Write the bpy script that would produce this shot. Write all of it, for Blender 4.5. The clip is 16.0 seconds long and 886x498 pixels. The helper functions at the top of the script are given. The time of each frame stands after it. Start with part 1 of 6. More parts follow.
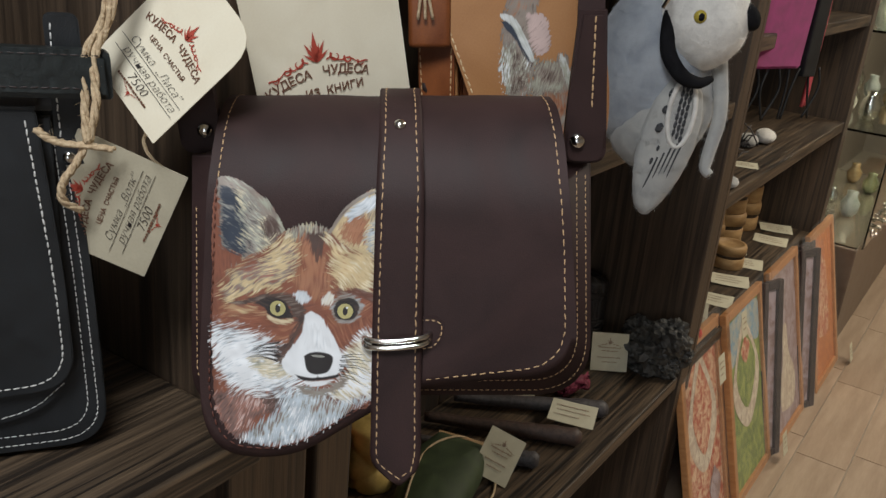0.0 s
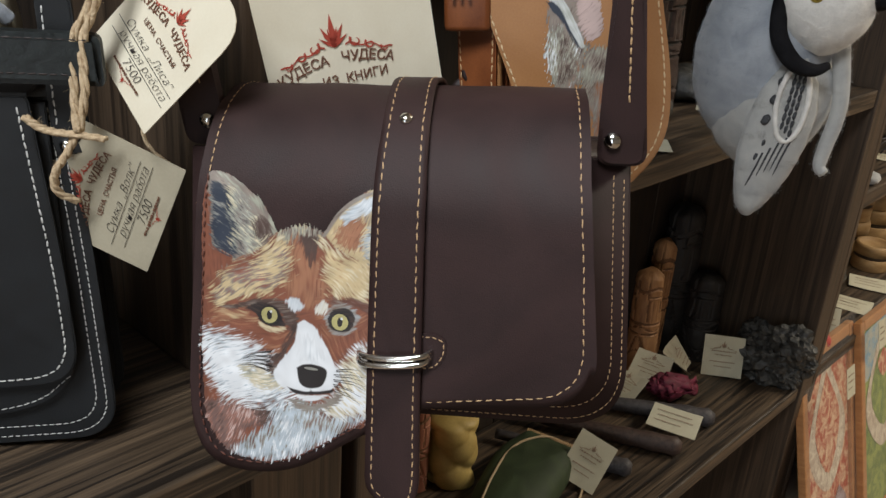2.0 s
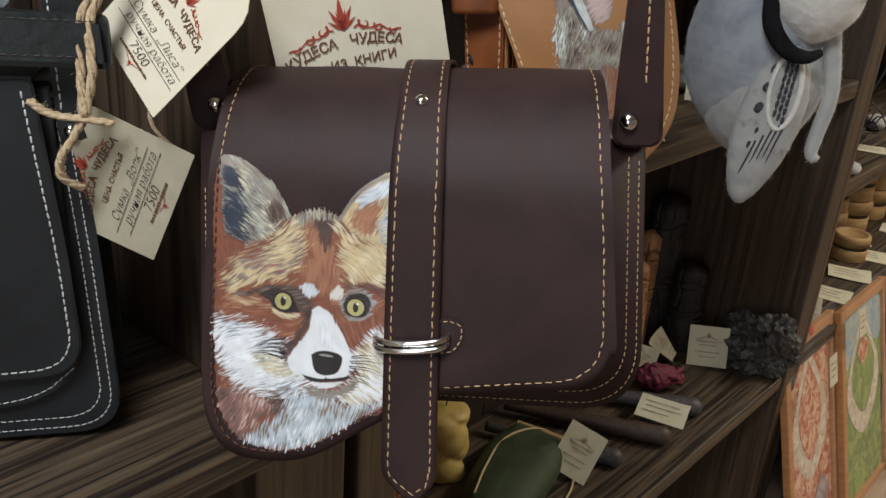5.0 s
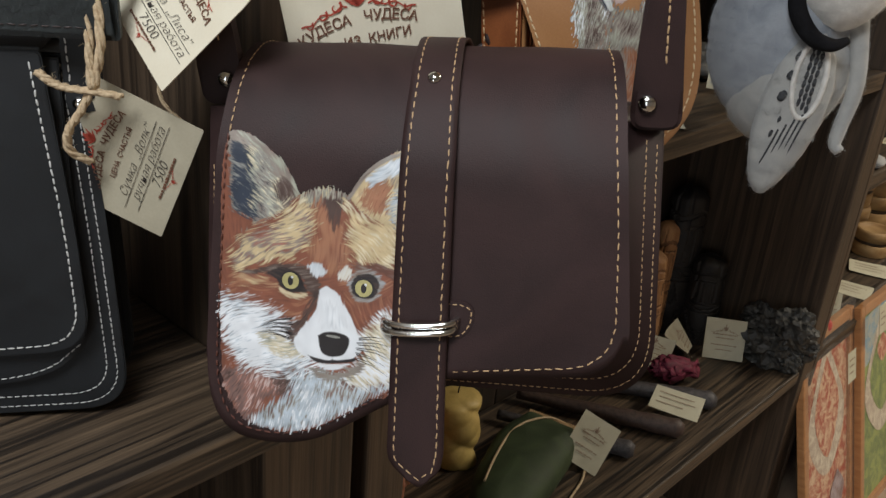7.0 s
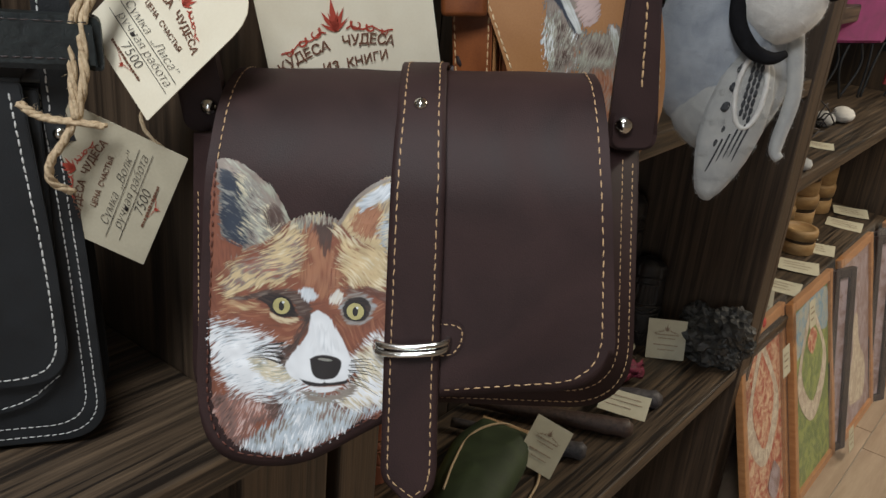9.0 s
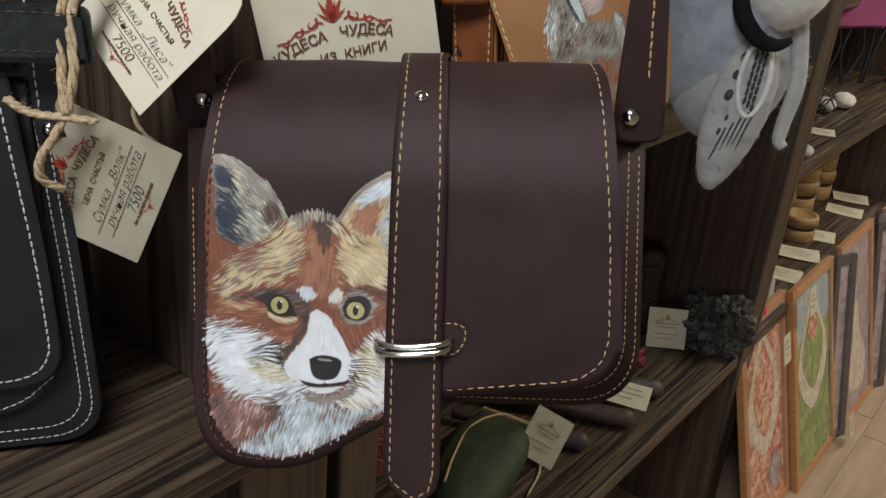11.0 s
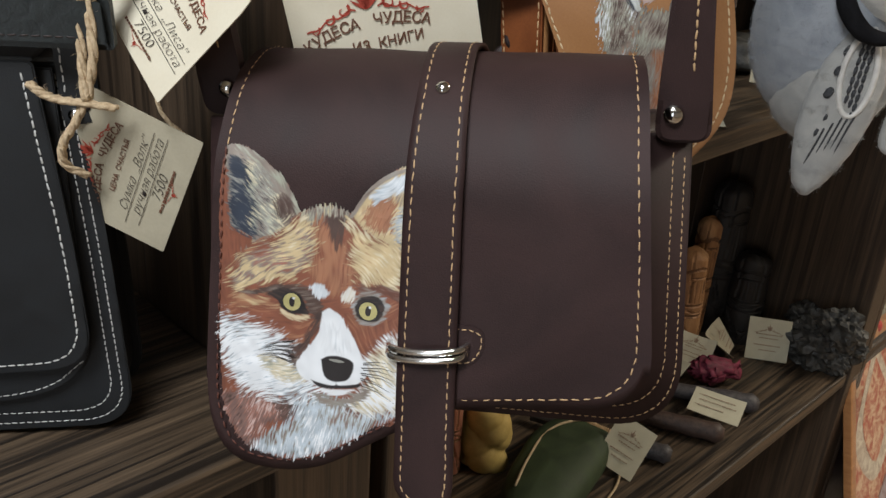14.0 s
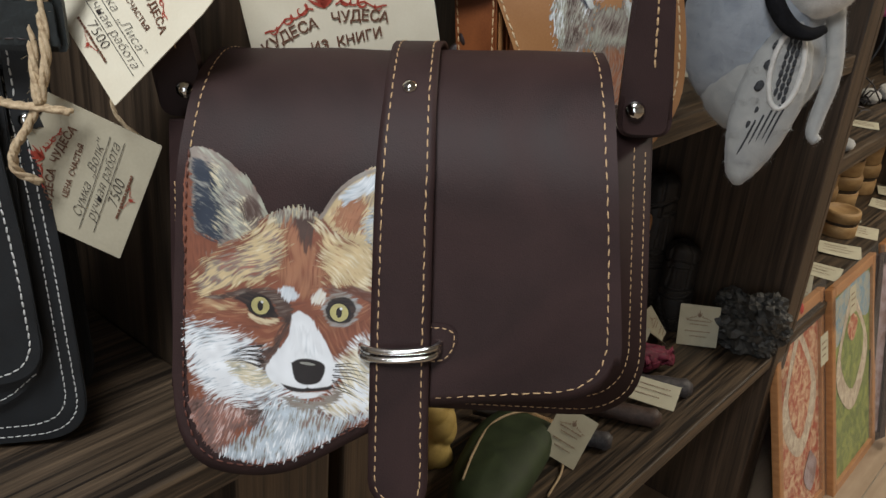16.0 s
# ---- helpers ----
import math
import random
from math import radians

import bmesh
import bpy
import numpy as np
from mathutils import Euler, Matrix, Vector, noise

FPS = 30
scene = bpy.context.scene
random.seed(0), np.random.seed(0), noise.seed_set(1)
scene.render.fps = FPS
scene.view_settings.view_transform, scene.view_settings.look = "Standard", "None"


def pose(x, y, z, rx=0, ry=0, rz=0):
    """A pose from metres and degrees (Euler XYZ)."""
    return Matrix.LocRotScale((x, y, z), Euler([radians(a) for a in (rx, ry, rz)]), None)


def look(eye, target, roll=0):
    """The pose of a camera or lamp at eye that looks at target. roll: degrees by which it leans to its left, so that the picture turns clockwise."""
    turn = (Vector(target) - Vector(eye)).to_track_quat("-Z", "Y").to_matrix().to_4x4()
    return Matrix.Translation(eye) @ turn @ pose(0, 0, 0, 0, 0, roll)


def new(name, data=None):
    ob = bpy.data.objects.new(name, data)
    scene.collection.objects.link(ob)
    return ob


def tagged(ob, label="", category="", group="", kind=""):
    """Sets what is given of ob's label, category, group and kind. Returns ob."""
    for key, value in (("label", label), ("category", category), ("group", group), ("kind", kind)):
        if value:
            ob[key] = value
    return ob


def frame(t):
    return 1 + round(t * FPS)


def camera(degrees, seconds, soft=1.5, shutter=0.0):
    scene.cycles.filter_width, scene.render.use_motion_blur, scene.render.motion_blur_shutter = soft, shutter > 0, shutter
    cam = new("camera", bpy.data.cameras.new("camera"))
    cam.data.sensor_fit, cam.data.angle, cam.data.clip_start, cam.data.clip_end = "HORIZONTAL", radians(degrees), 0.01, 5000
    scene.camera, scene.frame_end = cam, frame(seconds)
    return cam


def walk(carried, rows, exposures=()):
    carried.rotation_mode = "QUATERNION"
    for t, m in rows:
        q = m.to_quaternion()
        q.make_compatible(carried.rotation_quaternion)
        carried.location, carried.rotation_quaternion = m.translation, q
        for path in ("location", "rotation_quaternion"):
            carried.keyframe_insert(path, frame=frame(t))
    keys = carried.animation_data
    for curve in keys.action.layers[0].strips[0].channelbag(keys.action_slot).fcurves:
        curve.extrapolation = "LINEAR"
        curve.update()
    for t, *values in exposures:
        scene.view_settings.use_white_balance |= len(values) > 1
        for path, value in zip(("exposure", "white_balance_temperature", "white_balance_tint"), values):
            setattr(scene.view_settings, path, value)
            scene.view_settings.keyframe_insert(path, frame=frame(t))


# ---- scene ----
cam = camera(53.8, 16.0)
PATH = [
    (0, (0.008, 0.007, 1.245), (0.048, 1.876, 0.535), 5.5),
    (0.5, (0.015, 0.027, 1.246), (0.01, 1.889, 0.515), 5.9),
    (1, (0.023, 0.06, 1.244), (-0.08, 1.901, 0.471), 5.9),
    (1.5, (0.055, 0.07, 1.251), (-0.1, 1.91, 0.482), 5.0),
    (2, (0.088, 0.08, 1.247), (-0.186, 1.9, 0.466), 4.3),
    (2.5, (0.124, 0.092, 1.236), (-0.335, 1.875, 0.455), 3.5),
    (3, (0.139, 0.099, 1.24), (-0.4, 1.863, 0.466), 2.0),
    (3.5, (0.138, 0.109, 1.233), (-0.329, 1.894, 0.46), 3.4),
    (4, (0.105, 0.098, 1.234), (-0.235, 1.908, 0.454), 3.8),
    (6.5, (0.051, 0.072, 1.235), (-0.128, 1.903, 0.45), 4.6),
    (7, (0.066, 0.087, 1.227), (-0.184, 1.899, 0.418), 5.1),
    (7.5, (0.067, 0.101, 1.225), (-0.172, 1.917, 0.421), 6.3),
    (8, (0.059, 0.098, 1.231), (-0.121, 1.923, 0.433), 5.6),
    (8.5, (0.038, 0.088, 1.235), (-0.091, 1.91, 0.42), 4.6),
    (9, (0.031, 0.075, 1.238), (-0.063, 1.912, 0.453), 5.5),
    (11.5, (0.024, 0.096, 1.237), (-0.061, 1.921, 0.422), 5.2),
    (12, (0.002, 0.101, 1.234), (-0.09, 1.93, 0.431), 5.0),
    (12.5, (0.0, 0.105, 1.234), (-0.108, 1.934, 0.432), 4.8),
    (13, (0.003, 0.113, 1.234), (-0.103, 1.929, 0.404), 5.4),
    (13.5, (0.033, 0.116, 1.238), (-0.193, 1.916, 0.395), 3.9),
    (14, (0.078, 0.127, 1.233), (-0.265, 1.908, 0.389), 4.1),
    (14.5, (0.101, 0.136, 1.231), (-0.265, 1.911, 0.384), 4.5),
    (15, (0.096, 0.136, 1.23), (-0.232, 1.92, 0.388), 4.3),
    (15.5, (0.07, 0.125, 1.231), (-0.208, 1.919, 0.391), 5.1),
    (16, (0.053, 0.122, 1.233), (-0.119, 1.929, 0.393), 4.8),
]
EXPOSURES = [(0, -0.18), (1, -0.15), (2, 0.0), (3, 0.12), (4, 0.06), (6.5, -0.11), (9, -0.15), (11.5, -0.18), (13, -0.18), (14, 0.02), (15, 0.06), (16, -0.12)]
walk(cam, [(t, look(eye, target, roll)) for t, eye, target, roll in PATH], EXPOSURES)

# ---- light: a shop lit by ceiling panels, with some daylight from its far windows ----
world = bpy.data.worlds.new("world")
scene.world = world
world.use_nodes = True
world.node_tree.nodes["Background"].inputs["Color"].default_value = (0.8, 0.9, 1.0, 1)
world.node_tree.nodes["Background"].inputs["Strength"].default_value = 0.15

# the shelving stands at an angle: x along the shelves, y into them
SHELF = Matrix.Rotation(radians(56), 4, "Z")
GROUND = -0.2


def ceiling_lamp(u, w, z, size_x, size_y, watts, colour):
    data = bpy.data.lights.new("lamp_light", "AREA")
    data.shape, data.size, data.size_y, data.energy, data.color = "RECTANGLE", size_x, size_y, watts, colour
    ob = new("lamp_light", data)
    ob.matrix_world = SHELF @ Matrix.Translation((u, w, z))
    return ob


LAMPS = [
    (-0.62, -0.10, 2.42, 1.0, 0.5, 46, (0.94, 0.97, 1.0)),
    (2.7, -0.75, 2.42, 1.2, 0.6, 46, (1.0, 0.90, 0.74)),
    (5.0, -0.75, 2.42, 1.2, 0.6, 46, (1.0, 0.90, 0.74)),
]
for spec in LAMPS:
    ceiling_lamp(*spec)


# ---- materials ----
def material(name, base, dark=None, rough=0.6, metal=0.0, scale=40.0, stretch=(1, 1, 1), bump=0.1, bump_scale=None, fine=400.0, spread=0.5,
             vary=0.0, coat=0.0, sheen=0.0, spec=0.5, glow=0.0, ramp=(0.3, 0.7), depth=0.002):
    m = bpy.data.materials.new(name)
    m.use_nodes = True
    tree = m.node_tree
    n, link = tree.nodes, tree.links.new
    b = n["Principled BSDF"]
    dark = dark or tuple(c * 0.6 for c in base)
    co = n.new("ShaderNodeTexCoord")
    mp = n.new("ShaderNodeMapping")
    mp.inputs["Scale"].default_value = stretch
    link(co.outputs["Object"], mp.inputs["Vector"])
    big = n.new("ShaderNodeTexNoise")
    big.inputs["Scale"].default_value, big.inputs["Detail"].default_value = scale, 6
    big.inputs["Distortion"].default_value = spread
    link(mp.outputs["Vector"], big.inputs["Vector"])
    small = n.new("ShaderNodeTexNoise")
    small.inputs["Scale"].default_value, small.inputs["Detail"].default_value = fine, 3
    link(mp.outputs["Vector"], small.inputs["Vector"])
    add = n.new("ShaderNodeMath")
    add.operation = "MULTIPLY_ADD"
    link(small.outputs["Fac"], add.inputs[0])
    add.inputs[1].default_value = 0.35
    link(big.outputs["Fac"], add.inputs[2])
    shift = n.new("ShaderNodeMath")
    shift.operation = "SUBTRACT"
    link(add.outputs[0], shift.inputs[0])
    shift.inputs[1].default_value = 0.175
    rmp = n.new("ShaderNodeValToRGB")
    rmp.color_ramp.elements[0].position, rmp.color_ramp.elements[1].position = ramp
    rmp.color_ramp.elements[0].color, rmp.color_ramp.elements[1].color = (*dark, 1), (*base, 1)
    link(shift.outputs[0], rmp.inputs["Fac"])
    colour = rmp.outputs["Color"]
    if vary:
        info = n.new("ShaderNodeObjectInfo")
        hue = n.new("ShaderNodeHueSaturation")
        span = n.new("ShaderNodeMapRange")
        span.inputs["To Min"].default_value, span.inputs["To Max"].default_value = 1 - vary, 1 + vary
        link(info.outputs["Random"], span.inputs["Value"])
        link(span.outputs[0], hue.inputs["Value"])
        link(colour, hue.inputs["Color"])
        colour = hue.outputs["Color"]
    link(colour, b.inputs["Base Color"])
    rr = n.new("ShaderNodeMapRange")
    rr.inputs["To Min"].default_value, rr.inputs["To Max"].default_value = max(rough - 0.12, 0.02), min(rough + 0.12, 1)
    link(shift.outputs[0], rr.inputs["Value"])
    link(rr.outputs[0], b.inputs["Roughness"])
    b.inputs["Metallic"].default_value, b.inputs["Coat Weight"].default_value = metal, coat
    b.inputs["Sheen Weight"].default_value, b.inputs["Specular IOR Level"].default_value = sheen, spec
    if glow:
        b.inputs["Emission Color"].default_value, b.inputs["Emission Strength"].default_value = (*base, 1), glow
    if bump:
        bp = n.new("ShaderNodeBump")
        bp.inputs["Strength"].default_value, bp.inputs["Distance"].default_value = bump, depth
        link(shift.outputs[0] if bump_scale is None else small.outputs["Fac"], bp.inputs["Height"])
        link(bp.outputs["Normal"], b.inputs["Normal"])
    return m


def plain(name, base, rough=0.5, metal=0.0, spec=0.5):
    return material(name, base, tuple(c * 0.8 for c in base), rough, metal, 60, bump=0.03, spec=spec)


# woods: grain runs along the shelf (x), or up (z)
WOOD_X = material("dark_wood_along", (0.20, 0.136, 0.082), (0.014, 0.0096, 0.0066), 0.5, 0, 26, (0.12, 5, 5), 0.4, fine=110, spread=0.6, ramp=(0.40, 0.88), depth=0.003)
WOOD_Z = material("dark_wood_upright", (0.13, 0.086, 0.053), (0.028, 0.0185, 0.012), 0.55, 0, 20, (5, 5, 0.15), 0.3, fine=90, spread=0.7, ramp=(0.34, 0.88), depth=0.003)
# back boards: wood colour darkened to hold the shade deep in the shelves
WOOD_BACK_SHADED = material("shaded_wood_back", (0.040, 0.0265, 0.0175), (0.007, 0.005, 0.0036), 0.6, 0, 20, (6, 6, 0.15), 0.3, fine=90, vary=0.25)
LEATHER = material("brown_leather", (0.0415, 0.0215, 0.0205), (0.023, 0.0120, 0.0116), 0.6, 0, 11, (1, 1, 1), 0.3, bump_scale=1, fine=1100, spread=1.6, spec=0.27, depth=0.0006)
LEATHER_EDGE = material("leather_edge", (0.035, 0.02, 0.018), (0.016, 0.009, 0.008), 0.55, 0, 300, bump=0.2)
LEATHER_BLACK = material("black_leather", (0.0098, 0.0118, 0.0140), (0.0042, 0.0052, 0.0064), 0.58, 0, 45, bump=0.3, bump_scale=1, fine=800, depth=0.0008)
LEATHER_HANDLE = material("black_grained_leather", (0.017, 0.022, 0.022), (0.006, 0.008, 0.008), 0.45, 0, 120, bump=0.5, fine=500, depth=0.001)
LEATHER_TAN = material("tan_leather", (0.42, 0.21, 0.085), (0.33, 0.15, 0.055), 0.45, 0, 14, bump=0.12, bump_scale=1, fine=700, depth=0.0006)
LEATHER_RUST = material("rust_leather", (0.24, 0.075, 0.022), (0.13, 0.036, 0.012), 0.42, 0, 30, bump=0.15, bump_scale=1, fine=700, depth=0.0006)
LEATHER_PALE = material("pale_leather", (0.36, 0.335, 0.25), (0.20, 0.185, 0.13), 0.6, 0, 25, bump=0.2, fine=300)
THREAD_TAN = plain("tan_thread", (0.58, 0.38, 0.2), 0.6)
THREAD_CREAM = plain("cream_thread", (0.72, 0.56, 0.34), 0.6)
THREAD_WHITE = plain("white_thread", (0.62, 0.62, 0.6), 0.6)
THREAD_RUST = plain("rust_thread", (0.10, 0.03, 0.018), 0.6)
NICKEL = material("polished_nickel", (0.75, 0.74, 0.72), (0.6, 0.6, 0.58), 0.12, 1.0, 50, bump=0.02)
PAPER = material("cream_paper", (0.74, 0.69, 0.55), (0.68, 0.62, 0.48), 0.8, 0, 25, bump=0.1, fine=600, depth=0.0005)
# cream paper again, with shade mixed into its colour
PAPER_SHADED = material("shaded_cream_paper", (0.46, 0.42, 0.31), (0.38, 0.34, 0.25), 0.75, 0, 30, bump=0.1, fine=500, depth=0.0005)
CARD = material("aged_card", (0.56, 0.53, 0.40), (0.48, 0.45, 0.33), 0.8, 0, 30, bump=0.1, fine=500, depth=0.0005)
INK_FAINT = plain("faded_ink", (0.30, 0.21, 0.15), 0.7)
INK_RED = plain("red_ink", (0.42, 0.06, 0.035), 0.7)
INK_BLACK = plain("black_ink", (0.035, 0.028, 0.025), 0.7)
INK_BROWN = plain("brown_ink", (0.16, 0.07, 0.04), 0.7)
TWINE = material("jute_twine", (0.62, 0.49, 0.32), (0.38, 0.27, 0.16), 0.85, 0, 300, (1, 1, 1), 0.6, fine=900)
FELT_GREY = material("grey_felt", (0.36, 0.39, 0.43), (0.24, 0.27, 0.31), 0.95, 0, 35, bump=0.5, fine=900, sheen=0.4, depth=0.004)
FELT_LIGHT = material("pale_felt", (0.43, 0.43, 0.41), (0.33, 0.335, 0.33), 0.95, 0, 45, bump=0.5, fine=900, sheen=0.4, depth=0.003)
FELT_WHITE = material("white_felt", (0.78, 0.77, 0.73), (0.6, 0.59, 0.56), 0.95, 0, 60, bump=0.6, fine=420, sheen=0.4, depth=0.003)
FELT_BLACK = material("black_felt", (0.014, 0.014, 0.016), (0.008, 0.008, 0.009), 0.95, 0, 60, bump=0.6, fine=420, spec=0.1, depth=0.003)
FELT_MARK = material("charcoal_felt", (0.085, 0.088, 0.095), (0.04, 0.042, 0.046), 0.95, 0, 300, bump=0.6, fine=700, spec=0.1, depth=0.002)
GLASS_EYE = plain("amber_glass", (0.45, 0.36, 0.06), 0.06)
GLOSS_BLACK = plain("black_gloss", (0.008, 0.008, 0.008), 0.12)
IDOL_WOOD = material("carved_birch", (0.42, 0.22, 0.095), (0.24, 0.11, 0.045), 0.6, 0, 40, (1.5, 1.5, 0.4), 0.3, fine=200)
IDOL_DARK = material("dark_carved_wood", (0.022, 0.018, 0.016), (0.007, 0.006, 0.0055), 0.6, 0, 50, bump=0.4, fine=200)
BARK = material("grey_bark", (0.10, 0.085, 0.08), (0.035, 0.027, 0.025), 0.8, 0, 60, (0.4, 3, 3), 0.6, fine=300)
STONE = material("dark_mineral", (0.075, 0.073, 0.066), (0.008, 0.008, 0.0075), 0.55, 0, 45, bump=0.6, fine=200, depth=0.004)
FLOOR = material("wood_look_tile", (0.36, 0.27, 0.19), (0.26, 0.185, 0.125), 0.5, 0, 7, (0.5, 4, 4), 0.08, fine=60, vary=0.1)
GROUT = plain("grout", (0.42, 0.37, 0.3), 0.9)
WALL = material("plaster", (0.32, 0.28, 0.23), (0.28, 0.24, 0.2), 0.9, 0, 5, bump=0.1)
CEILING = material("ceiling_paint", (0.6, 0.57, 0.52), (0.56, 0.53, 0.48), 0.9, 0, 5, bump=0.05)


# ---- builders ----
def thing(name, label, category, at=None, group="", kind=""):
    ob = new(name)
    ob.matrix_world = at or Matrix()
    bpy.context.view_layer.update()
    return tagged(ob, label, category, group, kind)


def mesh_of(name, bm, mats):
    me = bpy.data.meshes.new(name)
    bmesh.ops.recalc_face_normals(bm, faces=bm.faces[:])
    bm.to_mesh(me)
    bm.free()
    for m in (mats if isinstance(mats, (list, tuple)) else [mats]):
        me.materials.append(m)
    return me


def part(name, bm, mats, parent=None, label="", smooth=True, at=None):
    """One mesh object from a bmesh in its parent's space (or placed by at)."""
    ob = new(name, mesh_of(name, bm, mats))
    if smooth:
        ob.data.shade_auto_smooth(0.7) if hasattr(ob.data, "shade_auto_smooth") else ob.data.shade_smooth()
    if parent:
        ob.parent = parent
    if at is not None:
        ob.matrix_local = at
    if label:
        ob["label"] = label
    return ob


def box(bm, x0, x1, y0, y1, z0, z1, bevel=0.0, m=None):
    vs = [bm.verts.new(Vector(p)) for p in ((x0, y0, z0), (x1, y0, z0), (x1, y1, z0), (x0, y1, z0), (x0, y0, z1), (x1, y0, z1), (x1, y1, z1), (x0, y1, z1))]
    fs = [bm.faces.new([vs[i] for i in q]) for q in ((0, 3, 2, 1), (4, 5, 6, 7), (0, 1, 5, 4), (1, 2, 6, 5), (2, 3, 7, 6), (3, 0, 4, 7))]
    if bevel:
        es = list({e for f in fs for e in f.edges})
        r = bmesh.ops.bevel(bm, geom=es, offset=bevel, segments=2, affect="EDGES", profile=0.6)
        vs = [v for v in r["verts"]] + [v for v in vs if v.is_valid]
        vs = list({v for v in vs})
    if m is not None:
        bmesh.ops.transform(bm, matrix=m, verts=[v for v in vs if v.is_valid])
    return vs


def lathe(bm, profile, seg=20, m=None, squash=1.0):
    """A turned form about z from (radius, height) pairs."""
    rings = []
    for r, z in profile:
        rings.append([bm.verts.new((r * math.cos(2 * math.pi * i / seg), squash * r * math.sin(2 * math.pi * i / seg), z)) for i in range(seg)])
    for a, b in zip(rings, rings[1:]):
        for i in range(seg):
            bm.faces.new((a[i], a[(i + 1) % seg], b[(i + 1) % seg], b[i]))
    bm.faces.new(rings[0][::-1])
    bm.faces.new(rings[-1])
    if m is not None:
        bmesh.ops.transform(bm, matrix=m, verts=[v for r in rings for v in r])
    return rings


def ball(bm, centre, radii, seg=20, turn=None, mat=0, lumps=0.0, lump_scale=20):
    r = bmesh.ops.create_uvsphere(bm, u_segments=seg, v_segments=max(seg * 2 // 3, 6), radius=1)
    m = Matrix.Translation(centre) @ (turn.to_4x4() if turn else Matrix()) @ Matrix.Diagonal((*radii, 1))
    for v in r["verts"]:
        if lumps:
            v.co *= 1 + lumps * noise.noise(v.co * lump_scale + Vector(centre) * 37)
        v.co = m @ v.co
    for f in {f for v in r["verts"] for f in v.link_faces}:
        f.material_index = mat
    return r["verts"]


def tube(bm, points, radius, seg=8, taper=None, mat=0):
    """A round cord through points."""
    pts = [Vector(p) for p in points]
    rings = []
    side = None
    for i, p in enumerate(pts):
        d = (pts[min(i + 1, len(pts) - 1)] - pts[max(i - 1, 0)]).normalized()
        if side is None:
            side = d.orthogonal().normalized()
        side = (side - d * side.dot(d)).normalized()
        up = d.cross(side)
        r = radius * (taper[i] if taper else 1)
        rings.append([bm.verts.new(p + r * (math.cos(2 * math.pi * k / seg) * side + math.sin(2 * math.pi * k / seg) * up)) for k in range(seg)])
    fs = []
    for a, b in zip(rings, rings[1:]):
        for k in range(seg):
            fs.append(bm.faces.new((a[k], a[(k + 1) % seg], b[(k + 1) % seg], b[k])))
    fs += [bm.faces.new(rings[0][::-1]), bm.faces.new(rings[-1])]
    for f in fs:
        f.material_index = mat
    return rings


def curve_points(points, n=12):
    """A smooth line through points (Catmull-Rom)."""
    p = [Vector(q) for q in points]
    p = [2 * p[0] - p[1], *p, 2 * p[-1] - p[-2]]
    out = []
    for i in range(1, len(p) - 2):
        for k in range(n):
            t = k / n
            out.append(0.5 * (2 * p[i] + (p[i + 1] - p[i - 1]) * t + (2 * p[i - 1] - 5 * p[i] + 4 * p[i + 1] - p[i + 2]) * t * t
                              + (3 * p[i] - p[i - 1] - 3 * p[i + 1] + p[i + 2]) * t ** 3))
    return out + [p[-2]]


def rounded(points, radii, n=6):
    """An outline in 2D with its corners rounded."""
    out = []
    k = len(points)
    for i in range(k):
        p, a, b = Vector(points[i]), Vector(points[i - 1]), Vector(points[(i + 1) % k])
        r = radii[i] if isinstance(radii, (list, tuple)) else radii
        if r <= 0:
            out.append(p)
            continue
        da, db = (a - p).normalized() * min(r, (a - p).length * 0.49), (b - p).normalized() * min(r, (b - p).length * 0.49)
        for j in range(n + 1):
            t = j / n
            out.append((1 - t) ** 2 * (p + da) + 2 * t * (1 - t) * p + t * t * (p + db))
    return out


def slab(bm, outline, depth, bevel=0.0, place=None, mat=0):
    """A flat piece from a 2D outline (x, z), its front at y = 0 and its back at y = depth; place bends each point."""
    front = [bm.verts.new((p[0], 0, p[1])) for p in outline]
    f = bm.faces.new(front)
    f.material_index = mat
    made = bmesh.ops.extrude_face_region(bm, geom=[f])
    back = [g for g in made["geom"] if isinstance(g, bmesh.types.BMVert)]
    for v in back:
        v.co.y += depth
    allv = front + back
    for g in {f for v in allv for f in v.link_faces}:
        g.material_index = mat
    if bevel:
        es = [e for e in f.edges]
        r = bmesh.ops.bevel(bm, geom=es, offset=bevel, segments=2, affect="EDGES")
        allv = list({v for v in allv if v.is_valid} | set(r["verts"]))
    if place:
        for v in allv:
            v.co = place(v.co)
    return allv


def letters(name, text, size, mat, parent, m, stroke=0.0, lean=0.0):
    """Printed words as thin raised letters, facing the local -y side."""
    cu = bpy.data.curves.new(name, "FONT")
    cu.body, cu.size, cu.extrude, cu.offset, cu.shear = text, size, 0.00012, stroke, lean
    cu.align_x, cu.align_y, cu.resolution_u = "CENTER", "CENTER", 3
    tmp = bpy.data.objects.new(name, cu)
    scene.collection.objects.link(tmp)
    me = bpy.data.meshes.new_from_object(tmp.evaluated_get(bpy.context.evaluated_depsgraph_get()))
    bpy.data.objects.remove(tmp)
    me.materials.clear()
    me.materials.append(mat)
    ob = new(name, me)
    ob.parent = parent
    ob.matrix_local = m @ Matrix.Rotation(radians(90), 4, "X")
    return ob


def at_shelf(u, w, z, turn=0.0):
    return SHELF @ Matrix.Translation((u, w, z)) @ Matrix.Rotation(radians(turn), 4, "Z")


# ---- the room ----
def setting(name, label, bm, mat, at=SHELF):
    ob = part(name, bm, mat, smooth=False)
    ob.matrix_world = at
    return tagged(ob, label, name.split("_")[0], kind="structure")


